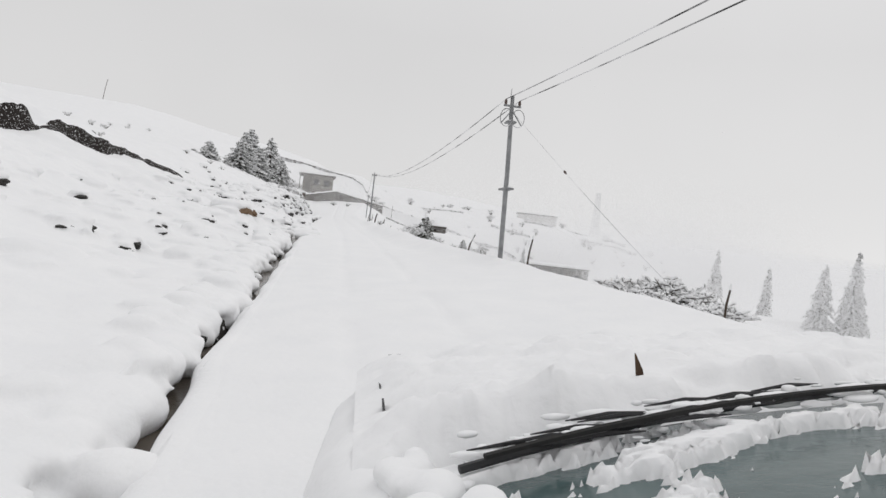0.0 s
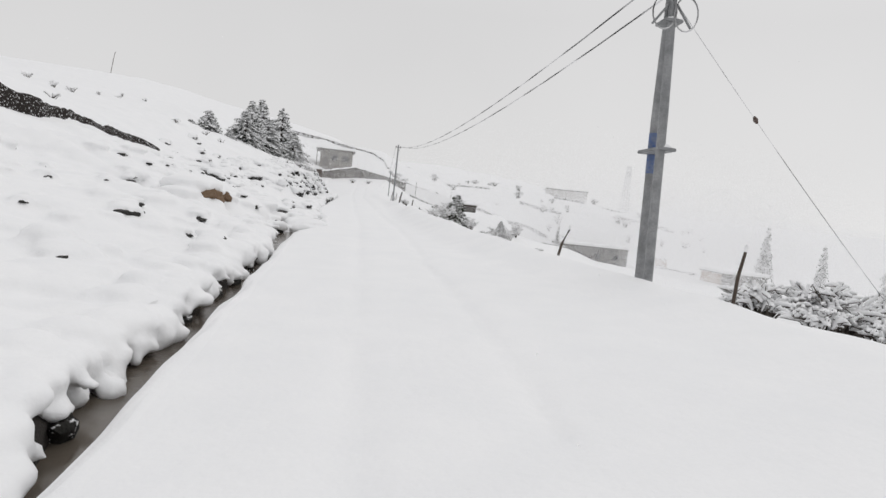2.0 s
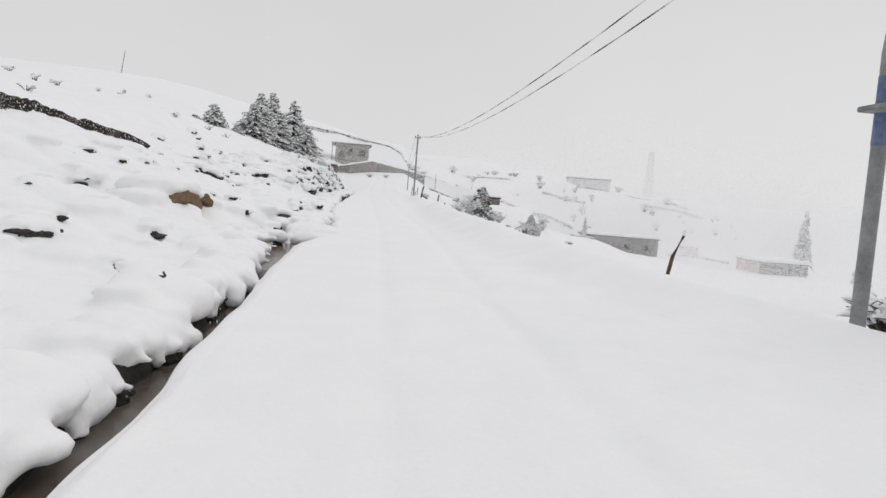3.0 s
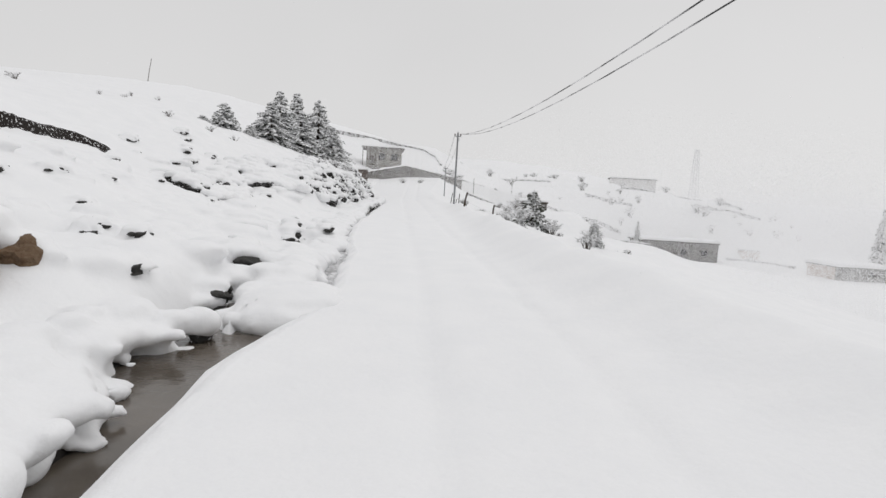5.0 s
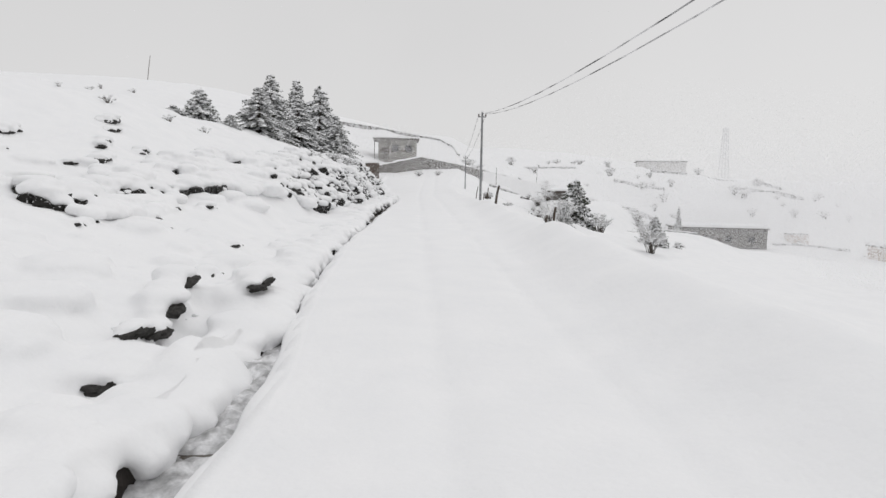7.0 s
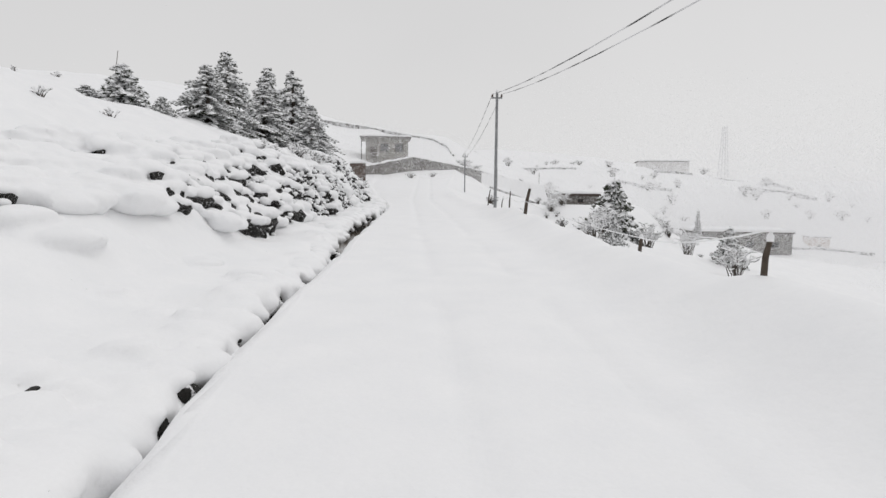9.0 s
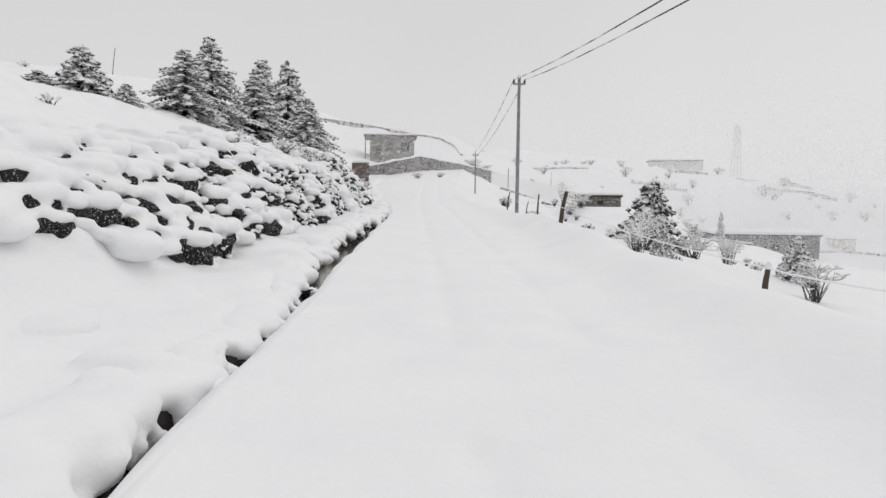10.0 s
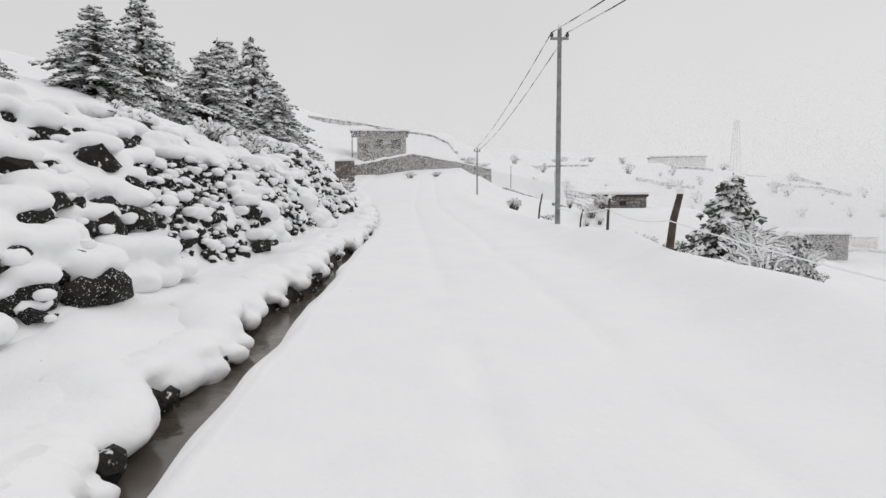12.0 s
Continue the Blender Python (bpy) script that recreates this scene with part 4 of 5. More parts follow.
for q, (x, y, t, w) in enumerate([(97, 143, 6, 1.2), (110, 140, 3, 1.2), (95, 104, 4.5, 1.1), (99, 101, 6.5, 1.2), (104, 106, 8.0, 1.2)]):
    conifer(x, y, t, w, q % 3, V, "conifers in the valley", 50 * q)


# ---- power poles and wires ----
def sag(a, b, drop, n=14):
    a, b = Vector(a), Vector(b)
    return [a.lerp(b, k / n) - Vector((0, 0, drop * 4 * (k / n) * (1 - k / n))) for k in range(n + 1)]


def wire(a, b, drop, label, r=0.016):
    bm = bmesh.new()
    rod(bm, sag(a, b, drop), r, 5)
    ob = part("power_line", bm, CABLE)
    tagged(ob, label, "cable", "power lines")
    return ob


def single_pole(x, y, top, r, label):
    z0 = height(x, y)
    tall = top - z0
    p = empty("power_pole", x, y, z0, label, "utility pole", "power poles")
    bm = bmesh.new()
    rod(bm, [(0, 0, -0.5), (0, 0, tall * 0.5), (0, 0, tall)], [r, r * 0.9, r * 0.75], 12)
    part("shaft", bm, STEEL, p, smooth=True)
    bm = bmesh.new()
    box(bm, -0.28, -0.04, tall - 0.34, 0.28, 0.04, tall - 0.27, 0.008)
    arm = part("cross_arm", bm, STEEL, p)
    for sx in (-0.24, 0.24):
        bm = bmesh.new()
        rod(bm, [(sx, 0, tall - 0.27), (sx, 0, tall - 0.2), (sx, 0, tall - 0.12)], [0.035, 0.055, 0.03], 10)
        part("insulator", bm, CERAMIC, p, "brown ceramic insulator", True)
    bm = bmesh.new()
    rod(bm, [(0, 0, tall - 0.01), (0, 0, tall + 0.07), (0, 0, tall + 0.11)], [r * 1.0, r * 0.95, 0.02], 10)
    part("snow_cap", bm, SNOW, p, "snow heaped on the pole top", True)
    return p


P1 = (6.46, 16.75)
P1_TOP = 6.26


def twin_pole():
    x, y = P1
    z0 = height(x, y)
    tall = P1_TOP - z0
    p = empty("twin_power_pole", x, y, z0, "two grey steel poles clamped together, streaked with snow", "utility pole", "power poles")
    for bx, by, top in ((0.0, 0.0, tall), (0.2, 0.8, tall - 0.3)):
        line = [Vector((bx, by, -0.6)), Vector((bx * 0.85 - 0.13, by * 0.85, tall * 0.55)), Vector((bx * 0.25 - 0.25, by * 0.25, top))]
        bm = bmesh.new()
        rod(bm, line, [0.085, 0.08, 0.065], 12)
        shaft = part("shaft", bm, STEEL, p, smooth=True)
        if by:
            bm = bmesh.new()
            rod(bm, [line[0].lerp(line[1], 0.72), line[0].lerp(line[1], 0.93)], [0.0855, 0.0835], 12, False)
            part("paint_band", bm, BLUE_PAINT, shaft, "worn blue painted band", True)
    for z, o, deep in ((tall * 0.43, -0.02, 0.78), (tall - 0.9, -0.2, 0.3)):
        bm = bmesh.new()
        box(bm, -0.17 + o, -0.1, z, 0.17 + o, deep, z + 0.06, 0.01)
        clamp = part("clamp", bm, STEEL, p)
        bm = bmesh.new()
        rod(bm, [(-0.14 + o, -0.03, z + 0.05), (o, -0.05, z + 0.08), (0.15 + o, -0.03, z + 0.05)], [0.02, 0.045, 0.02], 8)
        part("snow_ridge", bm, SNOW, clamp, "snow on the clamp", True)
    bm = bmesh.new()
    rod(bm, [(-0.56, 0, tall - 0.95), (-0.27, 0.02, tall - 0.55)], 0.022, 6)
    part("strut", bm, STEEL, p)
    bm = bmesh.new()
    rod(bm, [(0.16, 0, tall - 0.95), (-0.14, 0.02, tall - 0.55)], 0.022, 6)
    part("strut", bm, STEEL, p)
    for sx in (-0.2, 0.2):
        bm = bmesh.new()
        rod(bm, [(sx - 0.2 + 0.22 * math.cos(a), -0.1, tall - 0.75 + 0.3 * math.sin(a)) for a in np.linspace(0, 2 * math.pi, 19)], 0.014, 5, False)
        part("cable_coil", bm, CABLE, p, "coil of spare black cable")
    bm = bmesh.new()
    box(bm, -0.52, -0.04, tall - 0.36, 0.08, 0.04, tall - 0.3, 0.008)
    part("cross_arm", bm, STEEL, p)
    for sx in (-0.46, 0.02):
        bm = bmesh.new()
        rod(bm, [(sx, 0, tall - 0.3), (sx, 0, tall - 0.22), (sx, 0, tall - 0.12)], [0.035, 0.055, 0.03], 10)
        part("insulator", bm, CERAMIC, p, "brown ceramic insulator", True)
    bm = bmesh.new()
    rod(bm, [(-0.31, 0, tall - 0.02), (-0.31, 0, tall + 0.25)], 0.012, 6)
    part("spike", bm, STEEL, p)
    return p


twin_pole()
single_pole(3.61, 71.0, 7.83, 0.085, "slim grey steel power pole at the road edge")
single_pole(4.1, 108.0, 7.05, 0.07, "slim grey power pole beside the climbing road")
single_pole(9.0, -26.0, 5.6, 0.085, "slim grey steel power pole at the road edge")
for sx in (-0.24, 0.24):
    wire((P1[0] + sx - 0.22, P1[1], P1_TOP - 0.12), (3.61 + sx, 71.0, 7.71), 1.2, "black power line crusted with snow between poles")
    wire((3.61 + sx, 71.0, 7.71), (4.1 + sx, 108.0, 6.93), 0.4, "black power line crusted with snow between poles")
    wire((P1[0] + sx - 0.22, P1[1], P1_TOP - 0.12), (9.0 + sx, -26.0, 5.48), 0.35, "black power line crusted with snow between poles")
stay = wire((P1[0] - 0.1, P1[1], P1_TOP - 0.6), (17.0, 21.0, height(17.0, 21.0)), 0.15, "thin stay wire running from pole to ground", 0.006)


bm = bmesh.new()
bead = Vector((P1[0] - 0.1, P1[1], P1_TOP - 0.6)).lerp(Vector((17.0, 21.0, height(17.0, 21.0))), 0.22) - Vector((0, 0, 0.1))
rod(bm, [bead + Vector((-0.06, -0.03, 0.05)), bead, bead + Vector((0.06, 0.03, -0.05))], [0.025, 0.05, 0.025], 8)
part("stay_insulator", bm, CERAMIC, stay, "brown ceramic insulator", True)


def thin_pole(name, x, y, tall, r, lean, label, category, mat, group=""):
    z0 = height(x, y)
    bm = bmesh.new()
    rod(bm, [(0, 0, -0.3), (lean * 0.45, 0.02, tall * 0.5), (lean, 0, tall)], [r, r * 0.9, r * 0.75], 7)
    p = part(name, bm, mat, None, smooth=True)
    p.matrix_basis = pose(x, y, z0)
    tagged(p, label, category, group)
    bm = bmesh.new()
    rod(bm, [(lean, 0, tall - 0.02), (lean, 0, tall + 0.05), (lean, 0, tall + 0.09)], [r * 1.0, r * 1.05, 0.01], 8)
    part("snow_cap", bm, SNOW, p, "cap of snow", True)
    return p


for x, y, t, lean, girth in [(3.7, 66.0, 0.75, 0.05, 0.035), (3.9, 62.9, 1.0, 0.2, 0.075), (5.0, 52.8, 0.5, 0.04, 0.05), (3.95, 45.7, 0.4, 0.06, 0.04), (3.45, 73.5, 0.9, 0.15, 0.035),
                             (3.6, 68.2, 0.5, 0.1, 0.025), (6.2, 21.6, 0.8, 0.3, 0.038), (6.75, 14.6, 0.8, 0.1, 0.03), (8.2, 6.7, 0.6, 0.05, 0.025)]:
    thin_pole("fence_post", x, y, t, girth, lean, "weathered crooked wooden fence post capped with snow", "fence post", WOOD, "fence posts")


def fence_wire(a, b):
    bm = bmesh.new()
    za, zb = height(*a) + 0.5, height(*b) + 0.5
    rod(bm, sag((a[0], a[1], za), (b[0], b[1], zb), 0.12, 8), 0.012, 4)
    ob = part("fence_wire", bm, SNOW)
    tagged(ob, "slack fence wire coated with snow", "wire", "fence wires")


for a, b in [((3.7, 66.0), (3.9, 62.9)), ((3.9, 62.9), (5.0, 52.8)), ((5.0, 52.8), (3.95, 45.7)), ((3.61, 71.0), (3.7, 66.0))]:
    fence_wire(a, b)


# ---- houses and walls ----
def opening_wall(bm, x0, x1, y, z0, z1, thick, holes):
    """A wall along x with real openings (x0, x1, z0, z1)."""
    xs = sorted({x0, x1, *[h[0] for h in holes], *[h[1] for h in holes]})
    zs = sorted({z0, z1, *[h[2] for h in holes], *[h[3] for h in holes]})
    for a, b in zip(xs, xs[1:]):
        run = None
        for c, d in zip(zs, zs[1:]):
            hole = any(h[0] <= a and b <= h[1] and h[2] <= c and d <= h[3] for h in holes)
            if not hole:
                box(bm, a, y, c, b, y + thick, d)
    bmesh.ops.remove_doubles(bm, verts=bm.verts, dist=0.001)


def window(parent, x0, x1, y, z0, z1, panes=2):
    bm = bmesh.new()
    f = 0.06
    for q in ((x0, z0, x1, z0 + f), (x0, z1 - f, x1, z1), (x0, z0 + f, x0 + f, z1 - f), (x1 - f, z0 + f, x1, z1 - f)):
        box(bm, q[0], y + 0.08, q[1], q[2], y + 0.15, q[3])
    for k in range(1, panes):
        xm = x0 + (x1 - x0) * k / panes
        box(bm, xm - 0.025, y + 0.085, z0 + f, xm + 0.025, y + 0.145, z1 - f)
    w = part("window", bm, WOOD, parent, "wooden window frame")
    for k in range(panes):
        bm = bmesh.new()
        a, b = x0 + (x1 - x0) * k / panes + 0.03, x0 + (x1 - x0) * (k + 1) / panes - 0.03
        box(bm, a, y + 0.105, z0 + f * 0.8, b, y + 0.12, z1 - f * 0.8)
        part("pane", bm, DARK_GLASS, w, "dark glass pane")


def snow_slab(name, parent, x0, y0, x1, y1, z, thick, seed):
    """A soft-edged, uneven layer of snow on a roof or wall top."""
    nx, ny = max(3, int((x1 - x0) / 0.5)), max(3, int((y1 - y0) / 0.5))
    bm = bmesh.new()
    rows = []
    for j in range(ny + 1):
        row = []
        for i in range(nx + 1):
            x, y = x0 + (x1 - x0) * i / nx, y0 + (y1 - y0) * j / ny
            e = min(i, nx - i, j, ny - j)
            h = thick * (0.55 if e == 0 else 0.95 if e == 1 else 1.0) * (0.85 + 0.3 * noise.noise(Vector((x * 0.6, y * 0.6, seed))))
            row.append(bm.verts.new((x, y, z + h)))
        rows.append(row)
    for j in range(ny):
        for i in range(nx):
            bm.faces.new((rows[j][i], rows[j][i + 1], rows[j + 1][i + 1], rows[j + 1][i]))
    ring = [rows[0][i] for i in range(nx + 1)] + [rows[j][nx] for j in range(1, ny + 1)] + [rows[ny][i] for i in range(nx - 1, -1, -1)] + [rows[j][0] for j in range(ny - 1, 0, -1)]
    low = [bm.verts.new((v.co.x, v.co.y, z)) for v in ring]
    n = len(ring)
    for k in range(n):
        bm.faces.new((low[k], low[(k + 1) % n], ring[(k + 1) % n], ring[k]))
    bm.faces.new(list(reversed(low)))
    return part(name, bm, SNOW, parent, "thick layer of snow", True)


def village_house(x, y, z, w, d, h, rz, wall_mat, label, holes, eave=0.45, snow=0.4, group="village houses", door=None, posts=(), side_mat=None):
    """A flat-roofed house; its front wall looks to -y, origin at the front wall's middle."""
    hs = empty("house", x, y, z, label, "house", group)
    hs.matrix_basis = pose(x, y, z, 0, 0, rz)
    cut = list(holes) + ([door] if door else [])
    bm = bmesh.new()
    opening_wall(bm, -w / 2, w / 2, 0, -1.6, h, 0.35, cut)
    part("front_wall", bm, wall_mat, hs)
    for name, q in (("side_wall", (-w / 2, 0.35, -w / 2 + 0.35, d)), ("side_wall", (w / 2 - 0.35, 0.35, w / 2, d)), ("back_wall", (-w / 2 + 0.35, d - 0.35, w / 2 - 0.35, d))):
        bm = bmesh.new()
        box(bm, q[0], q[1], -1.6, q[2], q[3], h)
        part(name, bm, side_mat or wall_mat, hs)
    bm = bmesh.new()
    box(bm, -w / 2 - eave, -eave, h + 0.002, w / 2 + eave * 0.5, d + eave, h + 0.2, 0.03)
    roof = part("roof", bm, WOOD, hs, "flat timber and earth roof")
    snow_slab("roof_snow", roof, -w / 2 - eave - 0.05, -eave - 0.05, w / 2 + eave * 0.5 + 0.05, d + eave + 0.05, h + 0.2, snow, x)
    for q in holes:
        window(hs, q[0], q[1], 0, q[2], q[3])
    if door:
        bm = bmesh.new()
        box(bm, door[0] + 0.02, 0.12, door[2], door[1] - 0.02, 0.17, door[3] - 0.02, 0.005)
        dd = part("door", bm, WOOD, hs, "closed plank door")
        bm = bmesh.new()
        box(bm, door[1] - 0.16, 0.08, 1.0, door[1] - 0.12, 0.12, 1.14, 0.005)
        part("handle", bm, STEEL, dd)
    for px in posts:
        bm = bmesh.new()
        rod(bm, [(px, -eave + 0.1, -0.3), (px, -eave + 0.1, h)], 0.07, 8)
        part("porch_post", bm, WOOD, hs, smooth=True)
    return hs


village_house(-6.7, 137.2, 8.0, 6.7, 6.0, 3.35, 4, MUD_WALL, "small flat-roofed stone and mud house under snow above the road",
              [(-1.0, 0.2, 1.2, 2.5), (1.3, 2.6, 1.2, 2.5)], 0.9, 0.35, posts=(-4.0, -1.6), door=(-2.7, -1.8, 0.0, 2.0))
village_house(52.0, 138.2, -6.9, 15.5, 7, 3.6, -6, STONE_WALL, "long low stone house with a snow-laden flat roof in the valley", [(-4, -2.8, 1.2, 2.3), (0.5, 1.7, 1.2, 2.3), (4.5, 5.7, 1.2, 2.3)], 0.4, 0.7, door=(-0.9, 0.0, 0.0, 2.0))
village_house(16.3, 104.0, 1.3, 3.9, 3.6, 1.25, -8, STONE_WALL, "low stone shed with snow on its flat roof below the road", [(-0.3, 0.3, 0.5, 0.9)], 0.25, 0.4)
village_house(81.5, 126.5, -8.0, 10.0, 9, 2.3, -2, STONE_WALL, "low stone house with pinkish gable under deep snow", [(1, 2, 1.0, 1.9)], 0.3, 0.9, side_mat=PINK_WALL)
village_house(79.0, 160.0, -8.4, 3.8, 3.4, 3.0, -10, PINK_WALL, "tiny pinkish plastered outhouse beside a snowy path", [(-0.3, 0.3, 1.0, 1.6)], 0.15, 0.3)
# windows left out and walls paled, as haze would fade them
village_house(78.0, 242.0, height(78, 242) + 0.6, 16, 8, 4.2, -12, HAZE_WHITEWASH, "house on the far slope, haze put into its pale walls", [], 0.5, 0.6)


def ribbon_wall(name, pts, tall, thick, mat, label, category="wall", snow=0.22, seed=1, sink=1.2):
    """A rough stone wall along pts (x, y, top) with snow on its top."""
    fine = []
    for a, b in zip(pts, pts[1:]):
        n = max(2, int(math.dist(a[:2], b[:2]) / 0.5))
        fine += [tuple(a[i] + (b[i] - a[i]) * k / n for i in range(3)) for k in range(n)]
    fine.append(pts[-1])
    wall = empty(name, fine[0][0], fine[0][1], fine[0][2] - tall, label, category)
    o = Vector((fine[0][0], fine[0][1], fine[0][2] - tall))
    for nm, mat_, lo, hi, th in (("stonework", mat, -tall - sink, 0, thick), ("snow_top", SNOW, 0.0, snow, thick * 1.25)):
        bm = bmesh.new()
        rings = []
        for k, (x, y, z) in enumerate(fine):
            a, b = fine[max(k - 1, 0)], fine[min(k + 1, len(fine) - 1)]
            w = Vector((b[0] - a[0], b[1] - a[1], 0)).normalized()
            s = Vector((-w.y, w.x, 0))
            jz = 0.1 * noise.noise(Vector((x, y, seed))) + 0.05 * noise.noise(Vector((x * 3, y * 3, seed)))
            js = 0.05 * noise.noise(Vector((x * 2, y * 2, seed + 5)))
            c = Vector((x, y, z)) - o + s * js
            if nm == "stonework":
                ring = [c - s * th / 2 + Vector((0, 0, lo)), c - s * th * 0.45 + Vector((0, 0, hi + jz)), c + s * th * 0.45 + Vector((0, 0, hi + jz)), c + s * th / 2 + Vector((0, 0, lo))]
            else:
                t = hi * (0.8 + 0.6 * noise.noise(Vector((x, y, seed + 9))))
                ring = [c - s * th / 2 + Vector((0, 0, jz - 0.03)), c - s * th * 0.42 + Vector((0, 0, jz + t * 0.75)), c + Vector((0, 0, jz + t)), c + s * th * 0.42 + Vector((0, 0, jz + t * 0.75)), c + s * th / 2 + Vector((0, 0, jz - 0.03))]
            rings.append([bm.verts.new(v) for v in ring])
        for a, b in zip(rings, rings[1:]):
            for k in range(len(a)):
                bm.faces.new((a[k], b[k], b[(k + 1) % len(a)], a[(k + 1) % len(a)]))
        bm.faces.new(list(reversed(rings[0])))
        bm.faces.new(rings[-1])
        part(nm, bm, mat_, wall, "snow along the wall top" if nm == "snow_top" else "", nm == "snow_top")
    return wall


ribbon_wall("retaining_wall", WALL_LINE[:4], 1.8, 0.5, STONE_WALL, "grey field-stone retaining wall below the house, topped with snow", seed=2, sink=1.8)
ribbon_wall("gate_wall", [(-8.6, 106.4, 5.8), (-6.9, 106.6, 5.9)], 2.4, 0.45, BRICK_WALL, "short brown brick gate wall beside the road", seed=3)


def slope_bank(pts, tall, label, seed):
    """A terrace edge following the slope: bare earth showing below a snow lip."""
    ribbon_wall("terrace_edge", [(x, y, height(x, y) + tall) for x, y in pts], tall, 0.5, DRIFTED_EARTH, label, "terrace", 0.16, seed)


slope_bank([(-24, 176), (-14, 181), (-5, 181), (1, 178), (4, 172), (5, 166)], 0.35, "dark earth edge of a hillside track under snow", 6)
slope_bank([(9, 128), (15, 132), (22, 133), (27, 131)], 0.3, "dark earth terrace edge under snow", 7)
slope_bank([(12, 112), (20, 118), (30, 119), (38, 116)], 0.25, "dark earth terrace edge under snow", 8)
slope_bank([(24, 140), (34, 146), (44, 146)], 0.3, "dark earth terrace edge under snow", 9)
r = random.Random(31)
for q in range(13):
    y = r.uniform(146, 222)
    x, w = r.uniform(6, 95), r.uniform(8, 20)
    slope_bank([(x, y), (x + w * 0.35, y + 1.2), (x + w * 0.7, y + 1.0), (x + w, y - 0.6)], r.uniform(0.35, 0.7), "dark earth terrace edge under snow", 20 + q)
slope_bank([(8, 150), (14, 156), (22, 158)], 0.3, "dark earth terrace edge under snow", 10)


# ---- brushwood and bare trees ----
def bare_bush(name, x, y, tall, wide, seed, label, category, n=26, snow=0.7, twig=0.012):
    r = random.Random(seed)
    z0 = height(x, y) + (0.1 if name == "brush_heap" else 0.0)
    b = empty(name, x, y, z0, label, category, "bare bushes")
    bm, bs = bmesh.new(), bmesh.new()
    for k in range(n):
        a = r.uniform(0, 2 * math.pi)
        reach = wide * r.uniform(0.2, 1.0)
        top = tall * r.uniform(0.5, 1.0) * (1 - 0.35 * reach / wide)
        p0 = Vector((r.uniform(-0.3, 0.3) * wide * 0.6, r.uniform(-0.3, 0.3) * wide * 0.6, -0.15))
        p2 = Vector((math.cos(a) * reach, math.sin(a) * reach, top))
        p1 = p0.lerp(p2, 0.55) + Vector((0, 0, 0.22 * tall))
        rod(bm, [p0, p1, p2], [twig * 1.6, twig * 1.1, twig * 0.5], 5, False)
        for q in range(4):
            u = r.uniform(0.35, 0.95)
            s = p0.lerp(p1, u / 0.6) if u < 0.55 else p1.lerp(p2, (u - 0.55) / 0.45)
            e = s + Vector((r.uniform(-1, 1), r.uniform(-1, 1), r.uniform(-0.1, 0.7))) * 0.3 * tall * 0.6
            rod(bm, [s, e], [twig * 0.7, twig * 0.35], 4, False)
            if r.random() < snow:
                rod(bs, [s.lerp(e, 0.1) + Vector((0, 0, twig * 2)), s.lerp(e, 0.55) + Vector((0, 0, twig * 3.4)), e + Vector((0, 0, twig * 1.5))], [twig * 1.4, twig * 2.6, twig], 5)
        if r.random() < snow:
            rod(bs, [p0.lerp(p1, 0.7) + Vector((0, 0, 0.02)), p1 + Vector((0, 0, twig * 3)), p1.lerp(p2, 0.7) + Vector((0, 0, twig * 2.5)), p2], [twig * 1.6, twig * 3.4, twig * 2.4, twig * 0.8], 6)
    tagged(part("crown", bm, TWIGS, b), kind="stuff")
    tagged(part("snow_load", bs, SNOW, b, "snow lying along the branches", True), kind="stuff")
    return b


for k, (x, y, t, w) in enumerate([(15.8, 27.0, 1.1, 1.6), (18.0, 26.4, 1.5, 1.9), (20.0, 27.2, 1.6, 1.9), (21.9, 26.6, 1.2, 1.5), (16.8, 25.0, 0.8, 1.3), (19.2, 24.6, 0.8, 1.4)]):
    bare_bush("brush_heap", x, y, t * 1.5, w * 1.1, 60 + k, "heap of cut brushwood buried in snow below the road", "brushwood", 60, 0.8, 0.03)
for k, (x, y, t, w) in enumerate([(7.6, 66.5, 1.5, 0.9), (9.2, 70.0, 2.0, 1.1), (12.5, 73.0, 1.8, 1.0), (13.5, 65.0, 1.8, 0.9), (19.5, 84.0, 2.6, 1.2), (27.0, 110.0, 3.0, 1.6), (22.0, 152.0, 4.0, 2.2), (31.0, 150.0, 3.2, 1.8), (14.0, 92.0, 1.6, 1.0), (13.3, 99.5, 1.7, 1.5), (12.0, 98.0, 1.3, 1.2)]):
    bare_bush("bare_bush", x, y, t, w, 80 + k, "leafless bush white with snow on the valley slope", "bush", 26, 0.9)
for k, (x, y, t, w) in enumerate([(-15.0, 17.0, 1.6, 1.4), (-16.5, 24.0, 1.0, 1.0), (-2.2, 117.0, 0.8, 1.0), (0.5, 119.0, 0.7, 0.9)]):
    bare_bush("bare_bush", x, y, t, w, 100 + k, "leafless bush half buried in snow on the slope", "bush", 24, 0.6)
kinds = []
for k in range(5):
    r = random.Random(200 + k)
    for x, y in [(r.uniform(9, 14), r.uniform(78, 90))]:
        kinds.append(bare_bush("bare_bush", x, y, r.uniform(0.7, 1.3), r.uniform(0.6, 1.0), 140 + k, "leafless bush poking through snow on the terraced slope", "bush", 18, 0.6, 0.02))
r = random.Random(77)
for k in range(60):
    y = r.uniform(88, 104) if k < 15 else r.uniform(146, 225)
    x = r.uniform(6, 30) if k < 15 else r.uniform(4, 115)
    if 43 < x < 62 and 130 < y < 142 or 12 < x < 19 and 100 < y < 110:
        continue
    ob = copy_thing(r.choice(kinds), pose(x, y, height(x, y), 0, 0, r.uniform(0, 360)))
    ob.scale = [r.uniform(0.5, 1.2) if k < 15 else r.uniform(0.8, 3.2)] * 3
